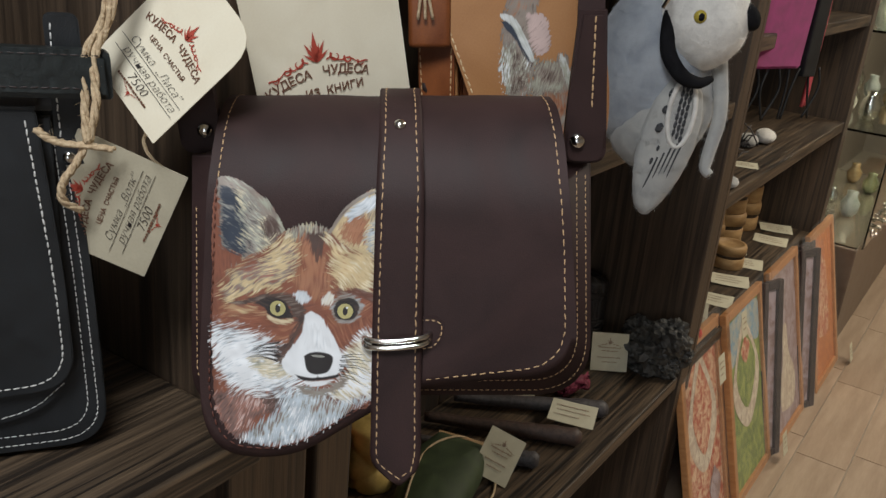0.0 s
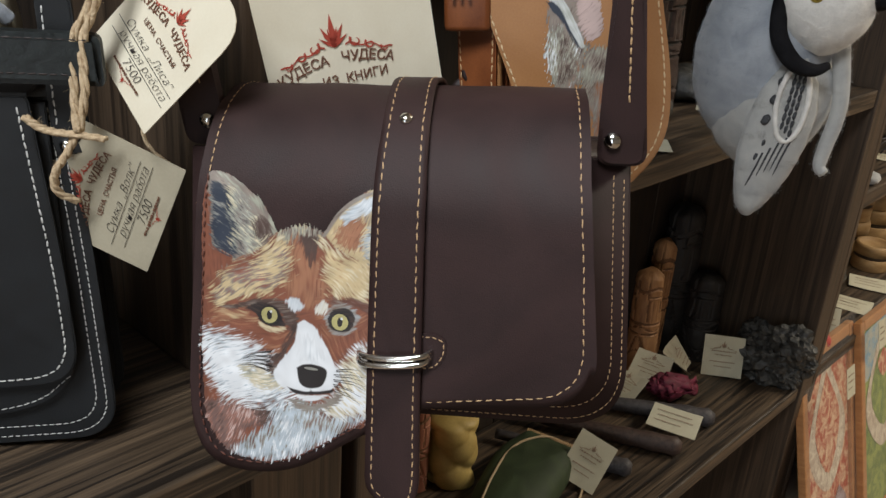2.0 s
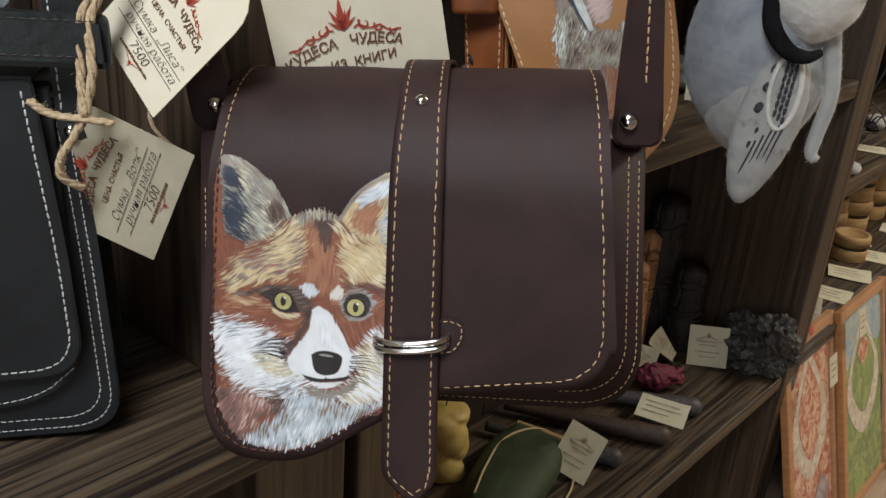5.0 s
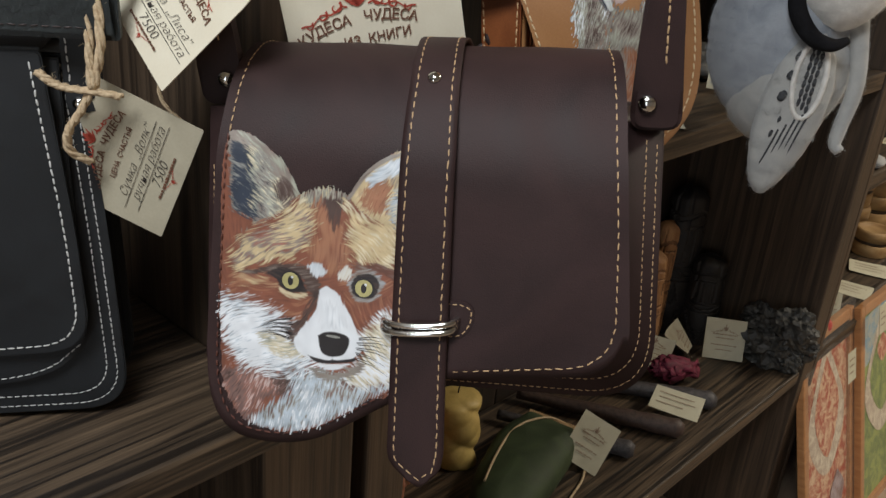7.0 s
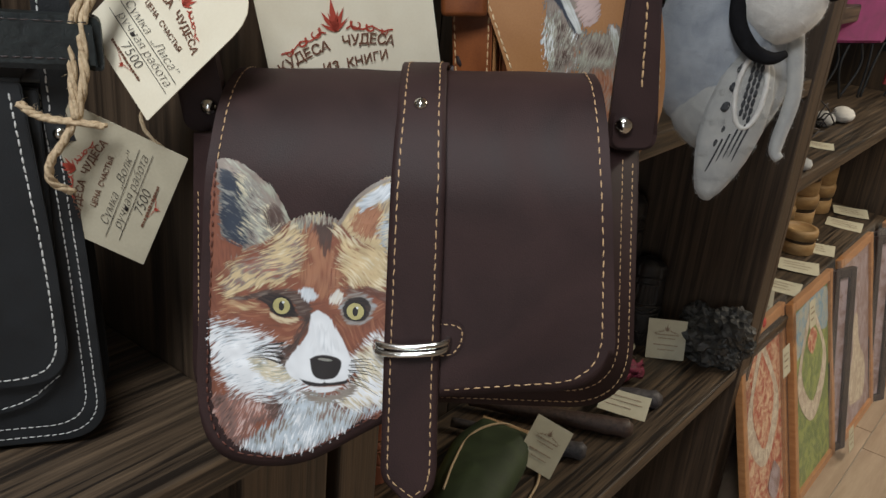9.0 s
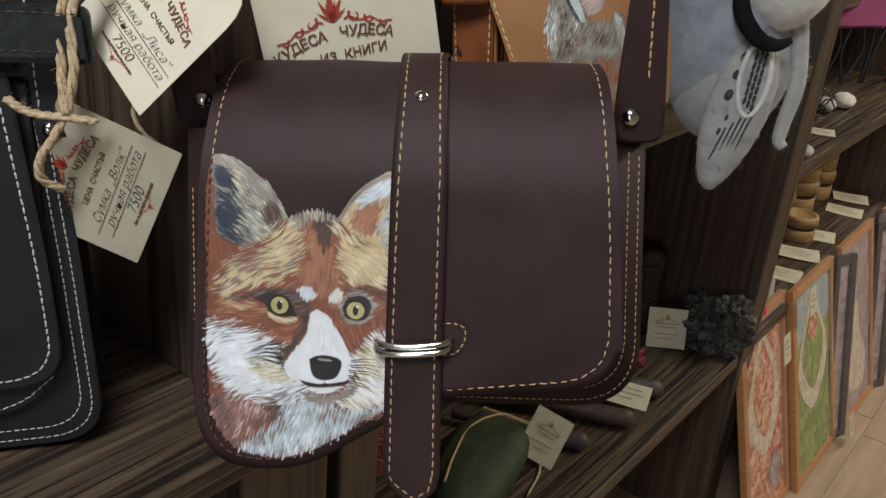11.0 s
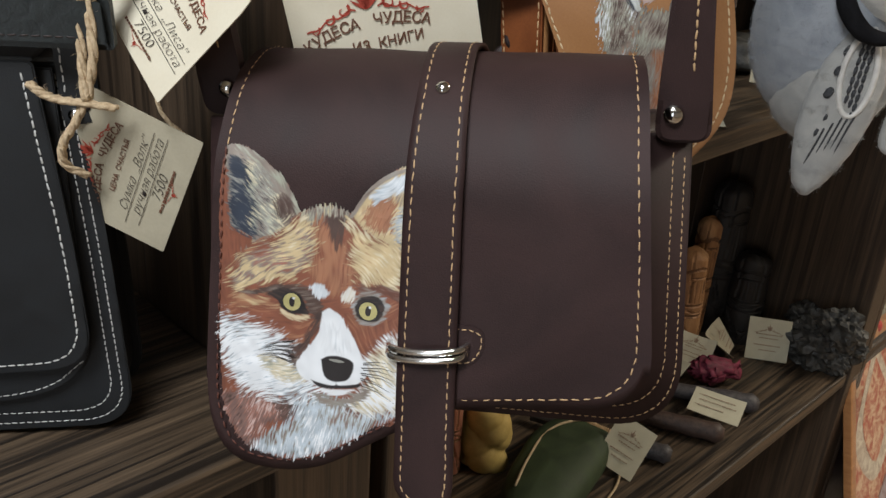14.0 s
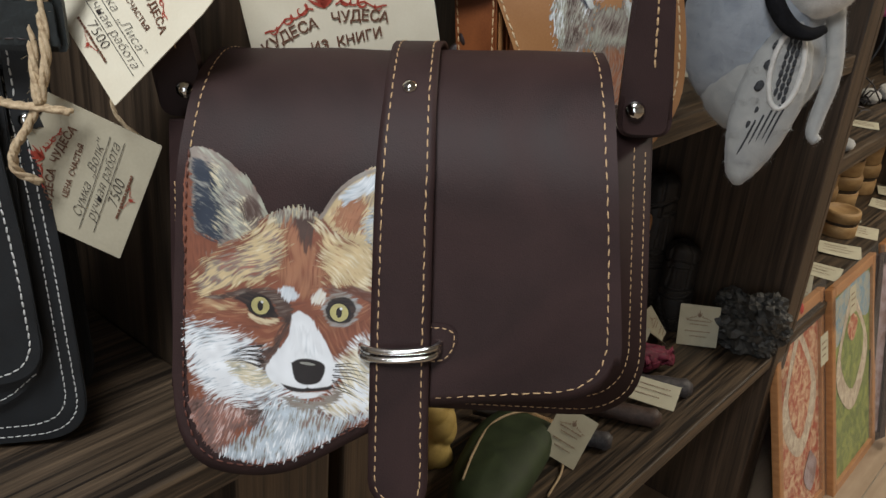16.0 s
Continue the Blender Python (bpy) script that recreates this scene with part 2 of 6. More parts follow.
bm = bmesh.new()
box(bm, -2.6, 7.6, -2.6, 1.0, GROUND - 0.1, GROUND)
floor = setting("floor", "wood-look tiled shop floor with pale joints", bm, GROUT)
for name, label, dims in (
        ("wall_back", "plain wall behind the shelving", (-2.6, 7.6, 1.0, 1.1, GROUND, 2.5)),
        ("wall_front", "plain plaster wall of the shop", (-2.6, 7.6, -2.7, -2.6, GROUND, 2.5)),
        ("wall_far", "plain plaster wall at the far end", (7.6, 7.7, -2.7, 1.1, GROUND, 2.5)),
        ("ceiling", "plain pale ceiling", (-2.7, 7.7, -2.7, 1.1, 2.5, 2.6))):
    bm = bmesh.new()
    box(bm, *dims)
    setting(name, label, bm, CEILING if name == "ceiling" else WALL)


bm = bmesh.new()
WIN = (-1.75, -0.75, 0.0, 1.9)
for dims in ((-2.7, -2.6, -2.7, WIN[0], GROUND, 2.5), (-2.7, -2.6, WIN[1], 1.1, GROUND, 2.5), (-2.7, -2.6, WIN[0], WIN[1], GROUND, WIN[2]), (-2.7, -2.6, WIN[0], WIN[1], WIN[3], 2.5)):
    box(bm, *dims)
setting("wall_near", "plain plaster wall with a tall shop window", bm, WALL)
window = thing("window_1", "tall shop window in a dark frame", "window", SHELF, kind="structure")
for dims in ((WIN[0], WIN[0] + 0.05, WIN[2], WIN[3]), (WIN[1] - 0.05, WIN[1], WIN[2], WIN[3]), (WIN[0] + 0.05, WIN[1] - 0.05, WIN[2], WIN[2] + 0.05), (WIN[0] + 0.05, WIN[1] - 0.05, WIN[3] - 0.05, WIN[3])):
    bm = bmesh.new()
    box(bm, -2.68, -2.63, *dims, 0.004)
    part("window_frame", bm, WOOD_Z, window, smooth=False)
daylight = bpy.data.lights.new("window_light", "AREA")
daylight.shape, daylight.size, daylight.size_y, daylight.energy, daylight.color = "RECTANGLE", 0.9, 1.8, 16, (0.84, 0.92, 1.0)
ob = new("window_light", daylight)
ob.matrix_world = SHELF @ Matrix.Translation((-2.64, (WIN[0] + WIN[1]) / 2, (WIN[2] + WIN[3]) / 2)) @ Matrix.Rotation(radians(-90), 4, "Y") @ Matrix.Rotation(radians(90), 4, "Z")


# ---- shelving units ----
def board(name, parent, dims, mat, bevel=0.003):
    bm = bmesh.new()
    box(bm, *dims, bevel=bevel)
    return part(name, bm, mat, parent, smooth=False)


def shelving(label, u0, u1, front, back, shelves, post_l, post_r, overhang=0.0):
    """A unit of dark boards: two side panels, shelves and a boarded back."""
    ob = thing("shelving_unit", label, "shelving", SHELF @ Matrix.Translation((u0, front, GROUND)), "shop shelving units")
    length, deep, top = u1 - u0, back - front, 2.2
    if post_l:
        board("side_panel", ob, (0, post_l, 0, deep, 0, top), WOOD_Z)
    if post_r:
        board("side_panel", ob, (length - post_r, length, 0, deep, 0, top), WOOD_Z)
    for z, thick in shelves:
        board("shelf", ob, (post_l + 0.001, length - post_r - 0.001, 0.004 - overhang, deep - 0.016, z - thick - GROUND, z - GROUND), WOOD_X, 0.004)
    # boarded back, its shade already in the wood's colour
    n = max(2, round(length / 0.14))
    step = (length - post_l - post_r) / n
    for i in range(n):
        board("back_board", ob, (post_l + i * step + 0.001, post_l + (i + 1) * step - 0.001, deep - 0.014, deep, 0, top), WOOD_BACK_SHADED, 0.002)
    return ob


shelving("dark brown stained wooden shelving with bags hung before it", -1.4, 0.555, 0.482, 0.82, [(0.838, 0.03), (0.25, 0.03)], 0.03, 0.10, 0.045)
shelving("dark brown stained wooden shelving with carvings on it", 0.585, 1.92, 0.495, 0.86, [(0.29, 0.03), (0.94, 0.035), (1.36, 0.03)], 0.055, 0.065)
shelving("dark brown stained wooden shelving stocked with boxes", 1.922, 3.29, 0.495, 0.86, [(0.31, 0.035), (0.715, 0.035), (1.07, 0.035), (1.42, 0.03)], 0.02, 0.065)

# ---- the brown satchel with the painted flap ----
BAG = Matrix.Translation((0, 0.54, 0.84))


# the flap's section: straight below, rolled over the top; from (depth, height) pairs
ROLL = curve_points([(0, 0.0118, 0.205), (0, 0.0185, 0.230), (0, 0.0325, 0.2525), (0, 0.0495, 0.268), (0, 0.067, 0.2770), (0, 0.086, 0.2805), (0, 0.108, 0.2780), (0, 0.13, 0.268), (0, 0.15, 0.25)], 8)
ROLL_S = [0.0]
for p, q in zip(ROLL, ROLL[1:]):
    ROLL_S.append(ROLL_S[-1] + (q - p).length)


def bag_front(x, z, lift=0.0):
    """Where the flap's face lies, x and z (measured along the leather) in metres from the bag's base."""
    if z <= 0.205:
        return Vector((x, -0.0231 + 0.17 * z - lift, z))
    s = min(z - 0.205, ROLL_S[-1] - 1e-5)
    i = max(k for k in range(len(ROLL_S)) if ROLL_S[k] <= s)
    t = (s - ROLL_S[i]) / (ROLL_S[i + 1] - ROLL_S[i])
    d = (ROLL[i + 1] - ROLL[i]).normalized()
    e = (ROLL[min(i + 2, len(ROLL) - 1)] - ROLL[max(i - 1, 0)]).normalized()
    d = (d + e).normalized()
    p = ROLL[i].lerp(ROLL[i + 1], t) + Vector((0, -d.z, d.y)) * lift
    p.x = x
    p.z += 0.09 * (x + 0.03) * min(1.0, s / 0.1)
    return p


def grid_piece(bm, left, right, z0, z1, rows, cols, lift, thick):
    """A sheet between two edge lines (functions of z) that follows the flap's face, with thickness."""
    top, low = [], []
    for j in range(rows + 1):
        z = z0 + (z1 - z0) * j / rows
        a, b = left(z), right(z)
        top.append([bm.verts.new(bag_front(a + (b - a) * i / cols, z, lift)) for i in range(cols + 1)])
        low.append([bm.verts.new(bag_front(a + (b - a) * i / cols, z, lift - thick)) for i in range(cols + 1)])
    for j in range(rows):
        for i in range(cols):
            bm.faces.new((top[j][i], top[j][i + 1], top[j + 1][i + 1], top[j + 1][i]))
            bm.faces.new((low[j][i], low[j + 1][i], low[j + 1][i + 1], low[j][i + 1]))
    rim = [top[0], [r[-1] for r in top], top[-1][::-1], [r[0] for r in top][::-1]]
    rim_low = [low[0], [r[-1] for r in low], low[-1][::-1], [r[0] for r in low][::-1]]
    for a, b in zip(rim, rim_low):
        for i in range(len(a) - 1):
            bm.faces.new((a[i], b[i], b[i + 1], a[i + 1]))


def along(points):
    """x as a function of z through a few (x, z) points."""
    pts = sorted(points, key=lambda p: p[1])
    return lambda z: float(np.interp(z, [p[1] for p in pts], [p[0] for p in pts]))


def stitch_row(name, line, parent, mat, pitch=0.0062, length=0.0040, width=0.00075, lift=0.0, place=bag_front):
    """A row of single stitches along a line of (x, z), each a small rounded bar."""
    bm = bmesh.new()
    pts = [Vector((p[0], p[1])) for p in line]
    acc, nxt = 0.0, pitch * 0.5
    for a, b in zip(pts, pts[1:]):
        d = (b - a).length
        while nxt <= acc + d:
            c = a + (b - a) * ((nxt - acc) / d)
            t = (b - a).normalized()
            nrm = Vector((-t.y, t.x))
            jit = random.uniform(-0.15, 0.15)
            t2 = (t + nrm * jit).normalized()
            n2 = Vector((-t2.y, t2.x))
            h = length / 2 * random.uniform(0.9, 1.1)
            ring = []
            for s, q, up in ((-1, 0.5, 0.0), (-0.6, 1, 0.5), (0.6, 1, 0.5), (1, 0.5, 0.0)):
                ring.append([place(*(c + t2 * h * s + n2 * width * 0.5 * q * k), lift + up * width * (0.2 if k else 1.2)) for k in (-1, 0, 1)])
            vs = [[bm.verts.new(p) for p in r] for r in ring]
            for r, u in zip(vs, vs[1:]):
                for k in (0, 1):
                    bm.faces.new((r[k], r[k + 1], u[k + 1], u[k]))
            nxt += pitch
        acc += d
    return part(name, bm, mat, parent)


satchel = thing("satchel", "dark brown leather satchel with a painted flap, strap and nickel buckle", "bag", BAG)
# flap outline: left edge, painted lobe, right field
lobe = rounded([(-0.139, 0.16), (-0.138, 0.043), (-0.075, 0.040), (-0.012, 0.086), (0.012, 0.103), (0.118, 0.121), (0.106, 0.22)], [0, 0.055, 0.03, 0.01, 0.01, 0.034, 0], 8)


def lower_edge(x):
    """The height of the flap's lower edge at x."""
    best = 9
    for a, b in zip(lobe, lobe[1:]):
        if min(a.x, b.x) <= x <= max(a.x, b.x) and abs(a.x - b.x) > 1e-6:
            best = min(best, a.y + (b.y - a.y) * (x - a.x) / (b.x - a.x))
    return best if best < 9 else 0.16


FLAP_L = along([(-0.1395, 0.0), (-0.1385, 0.20), (-0.139, 0.25), (-0.142, 0.32), (-0.142, 0.4)])
FLAP_R = along([(0.1175, 0.10), (0.1155, 0.15), (0.107, 0.20), (0.098, 0.25), (0.088, 0.32), (0.086, 0.4)])
bm = bmesh.new()
COLS, ROWS, TOP = 90, 40, 0.375
sheet = []
for lift in (0.0, -0.0028):
    rows = []
    for j in range(ROWS + 1):
        row = []
        for i in range(COLS + 1):
            f = 0.5 - 0.5 * math.cos(math.pi * i / COLS)
            x_low = FLAP_L(0.1) + (FLAP_R(0.1) - FLAP_L(0.1)) * f
            zl = lower_edge(min(max(x_low, -0.1382), max(p.x for p in lobe if p.y < 0.15) - 0.0006))
            z = zl + (TOP - zl) * j / ROWS
            # the lower edge is worn a little wavy
            row.append(bm.verts.new(bag_front(FLAP_L(z) + (FLAP_R(z) - FLAP_L(z)) * f, z, lift + 0.0012 * noise.noise(Vector((x_low * 22, z * 18, 3))))))
        rows.append(row)
    sheet.append(rows)
for rows in sheet:
    for j in range(ROWS):
        for i in range(COLS):
            bm.faces.new((rows[j][i], rows[j][i + 1], rows[j + 1][i + 1], rows[j + 1][i]))
for line in (lambda r: r[0], lambda r: r[-1], lambda r: [q[0] for q in r], lambda r: [q[-1] for q in r]):
    a, b = line(sheet[0]), line(sheet[1])
    for i in range(len(a) - 1):
        bm.faces.new((a[i], b[i], b[i + 1], a[i + 1]))
flap = part("flap", bm, LEATHER, satchel, "brown leather flap with a painted corner")

def on_body(x, z, lift=0.0):
    return Vector((x, 0.014 + 0.17 * z + 0.1 * (x + 0.15) - lift, z))


# body behind the flap: front, gusset and back as one rounded box
bm = bmesh.new()
body_line = rounded([(-0.159, 0.235), (-0.153, 0.046), (0.0, 0.067), (0.1445, 0.072), (0.1215, 0.252)], [0.0, 0.04, 0, 0.046, 0.0], 10)
slab(bm, body_line, 0.004, 0.001, lambda v: on_body(v.x, v.z) + Vector((0, v.y, 0)))
part("front_panel", bm, LEATHER, satchel)
bm = bmesh.new()
core_line = rounded([(-0.152, 0.235), (-0.146, 0.055), (0.0, 0.075), (0.136, 0.081), (0.114, 0.25)], [0.0, 0.036, 0, 0.042, 0.0], 10)
slab(bm, core_line, 0.045, 0.0, lambda v: on_body(v.x, v.z) + Vector((0, 0.0045 + v.y, 0)))
part("gusset", bm, LEATHER_EDGE, satchel)
bm = bmesh.new()
slab(bm, body_line, 0.004, 0.001, lambda v: on_body(v.x, v.z) + Vector((0, 0.05 + v.y, 0)))
part("back_panel", bm, LEATHER, satchel)

# closing strap
STRAP_L = along([(0.003, 0.0325), (-0.004, 0.0362), (-0.0155, 0.046), (-0.0178, 0.054), (-0.034, 0.4), (-0.034, 0.32), (-0.0295, 0.27), (-0.0258, 0.20), (-0.0225, 0.134), (-0.018, 0.06)])
STRAP_R = along([(0.005, 0.0325), (0.0075, 0.0345), (0.0165, 0.0455), (0.0172, 0.054), (-0.006, 0.4), (-0.006, 0.32), (-0.0005, 0.27), (0.004, 0.235), (0.0085, 0.173), (0.0135, 0.10), (0.017, 0.06)])
bm = bmesh.new()
grid_piece(bm, STRAP_L, STRAP_R, 0.0326, 0.375, 90, 8, 0.0052, 0.003)
part("strap", bm, LEATHER, satchel)
for name, line, mat, lift in (
        ("strap_stitching", [(STRAP_L(z) + 0.0042, z) for z in np.linspace(0.053, 0.36, 50)], THREAD_TAN, 0.0054),
        ("strap_stitching", [(STRAP_R(z) - 0.0042, z) for z in np.linspace(0.053, 0.36, 50)], THREAD_TAN, 0.0054),
        ("tip_stitching", [(-0.0135, 0.052), (-0.011, 0.047), (0.0035, 0.0375), (0.0115, 0.045), (0.0125, 0.052)], THREAD_TAN, 0.0054),
        ("flap_stitching", rounded([(0.015, 0.1075), (0.1105, 0.1265), (0.101, 0.20)], [0, 0.03, 0], 10) + [Vector((FLAP_R(z) - 0.006, z)) for z in np.linspace(0.205, 0.36, 24)], THREAD_TAN, 0.0002),
        ("flap_stitching", [Vector((FLAP_L(z) + 0.0065, z)) for z in np.linspace(0.235, 0.36, 20)], THREAD_TAN, 0.0002),
        ("painted_edge_stitching", rounded([(FLAP_L(0.235) + 0.0065, 0.235), (-0.1315, 0.051), (-0.077, 0.0475), (-0.02, 0.0895)], [0, 0.05, 0.028, 0], 10), THREAD_RUST, 0.0014)):
    stitch_row(name, line, satchel, mat, width=0.0011 if mat == THREAD_RUST else 0.00075, lift=lift)


inner = rounded([(-0.1545, 0.20), (-0.1485, 0.051), (0.0, 0.0715), (0.1405, 0.0765), (0.119, 0.24)], [0, 0.038, 0, 0.043, 0], 12)
inner2 = rounded([(0.018, 0.0790), (0.1325, 0.0845), (0.1125, 0.24)], [0, 0.038, 0], 12)
stitch_row("body_stitching", inner, satchel, THREAD_TAN, 0.0046, 0.003, 0.0006, 0.0002, on_body)
stitch_row("body_stitching", inner2, satchel, THREAD_TAN, 0.0046, 0.003, 0.0006, 0.0002, on_body)


def rivet(parent, at, radius):
    bm = bmesh.new()
    lathe(bm, [(radius, 0), (radius * 1.02, radius * 0.18), (radius * 0.85, radius * 0.5), (radius * 0.45, radius * 0.72), (radius * 0.05, radius * 0.8)], 18)
    return part("rivet", bm, NICKEL, parent, "polished nickel rivet", at=at)


FACING = Matrix.Rotation(radians(90 - 10), 4, "X")
rivet(satchel, Matrix.Translation(bag_front(-0.0165, 0.2785, 0.0050)) @ Matrix.Rotation(radians(36), 4, "X"), 0.0042)

# side tabs that carry the shoulder strap
for sx, x0, yy, zz in ((-1, -0.157, 0.066, 0.250), (1, 0.114, 0.073, 0.266)):
    bm = bmesh.new()
    tab = rounded([(-0.016, -0.018), (0.016, -0.018), (0.013, 0.028), (0.010, 0.09), (-0.0085, 0.09), (-0.0135, 0.028)], [0.011, 0.011, 0.02, 0, 0, 0.02], 6)
    slab(bm, tab, 0.008, 0.0028)
    ob = part("strap_tab", bm, LEATHER, satchel, smooth=False, at=Matrix.Translation((x0, yy, zz)) @ Matrix.Rotation(radians(-6), 4, "Y") @ Matrix.Rotation(radians(6), 4, "X"))
    rivet(ob, Matrix.Translation((-0.006 if sx > 0 else 0.004, -0.0002, 0.0)) @ Matrix.Rotation(radians(90), 4, "X"), 0.0056)
    stitch_row("tab_stitching", [(0.003, 0.024), (0.002, 0.085)], ob, THREAD_TAN, 0.0058, 0.0045, 0.0011, 0.0003, lambda x, z, lift=0.0: Vector((x, -lift, z)))
    # the shoulder strap goes on up, out of reach, and turns back behind the shelf's edge
    bm = bmesh.new()
    line = [Vector((x0 - 0.0088, yy - 0.003, zz + 0.080)), Vector((x0 - 0.026, yy + 0.004, zz + 0.25)), Vector((x0 * 0.6, yy + 0.06, zz + 0.5)), Vector((-0.02, yy + 0.10, zz + 0.62))]
    pts = curve_points(line, 6)
    for a, b in zip(pts, pts[1:]):
        q = [bm.verts.new(p + Vector((k * 0.009, d, 0))) for p in (a, b) for k in (-1, 1) for d in (-0.0015, 0.0015)]
        for f in ((0, 2, 6, 4), (1, 5, 7, 3), (0, 4, 5, 1), (2, 3, 7, 6)):
            bm.faces.new([q[i] for i in f])
    bmesh.ops.remove_doubles(bm, verts=bm.verts[:], dist=1e-5)
    part("shoulder_strap", bm, LEATHER, satchel, smooth=False)

# buckle: slot patch, two flat bars and rounded ends
bm = bmesh.new()
slot = rounded([(0.002, 0.1515), (0.0235, 0.153), (0.0265, 0.1415), (0.0205, 0.129), (0.004, 0.127)], [0, 0.01, 0.01, 0.01, 0], 6)
slab(bm, slot, 0.0012, 0.0003, lambda v: bag_front(v.x, v.z, 0.0012) + Vector((0, v.y, 0)))
part("buckle_patch", bm, LEATHER, satchel, smooth=False)
stitch_row("patch_stitching", rounded([(0.007, 0.1495), (0.0225, 0.1505), (0.0245, 0.1415), (0.0195, 0.131), (0.007, 0.1295)], [0, 0.008, 0.008, 0.008, 0], 6), satchel, THREAD_TAN, 0.0042, 0.0028, 0.0007, 0.0014)
buckle = []
for dz in (0.0022, -0.0026):
    bm = bmesh.new()
    line = curve_points([bag_front(-0.0285, 0.1335 + dz * 0.6, -0.0005), bag_front(-0.0255, 0.1335 + dz, 0.007), bag_front(-0.013, 0.1345 + dz, 0.0098), bag_front(0.004, 0.1372 + dz, 0.0098), bag_front(0.0135, 0.139 + dz, 0.007), bag_front(0.0165, 0.1395 + dz * 0.6, -0.0005)], 6)
    tube(bm, line, 0.0021, 8)
    part("buckle_bar", bm, NICKEL, satchel, "polished nickel buckle bar")


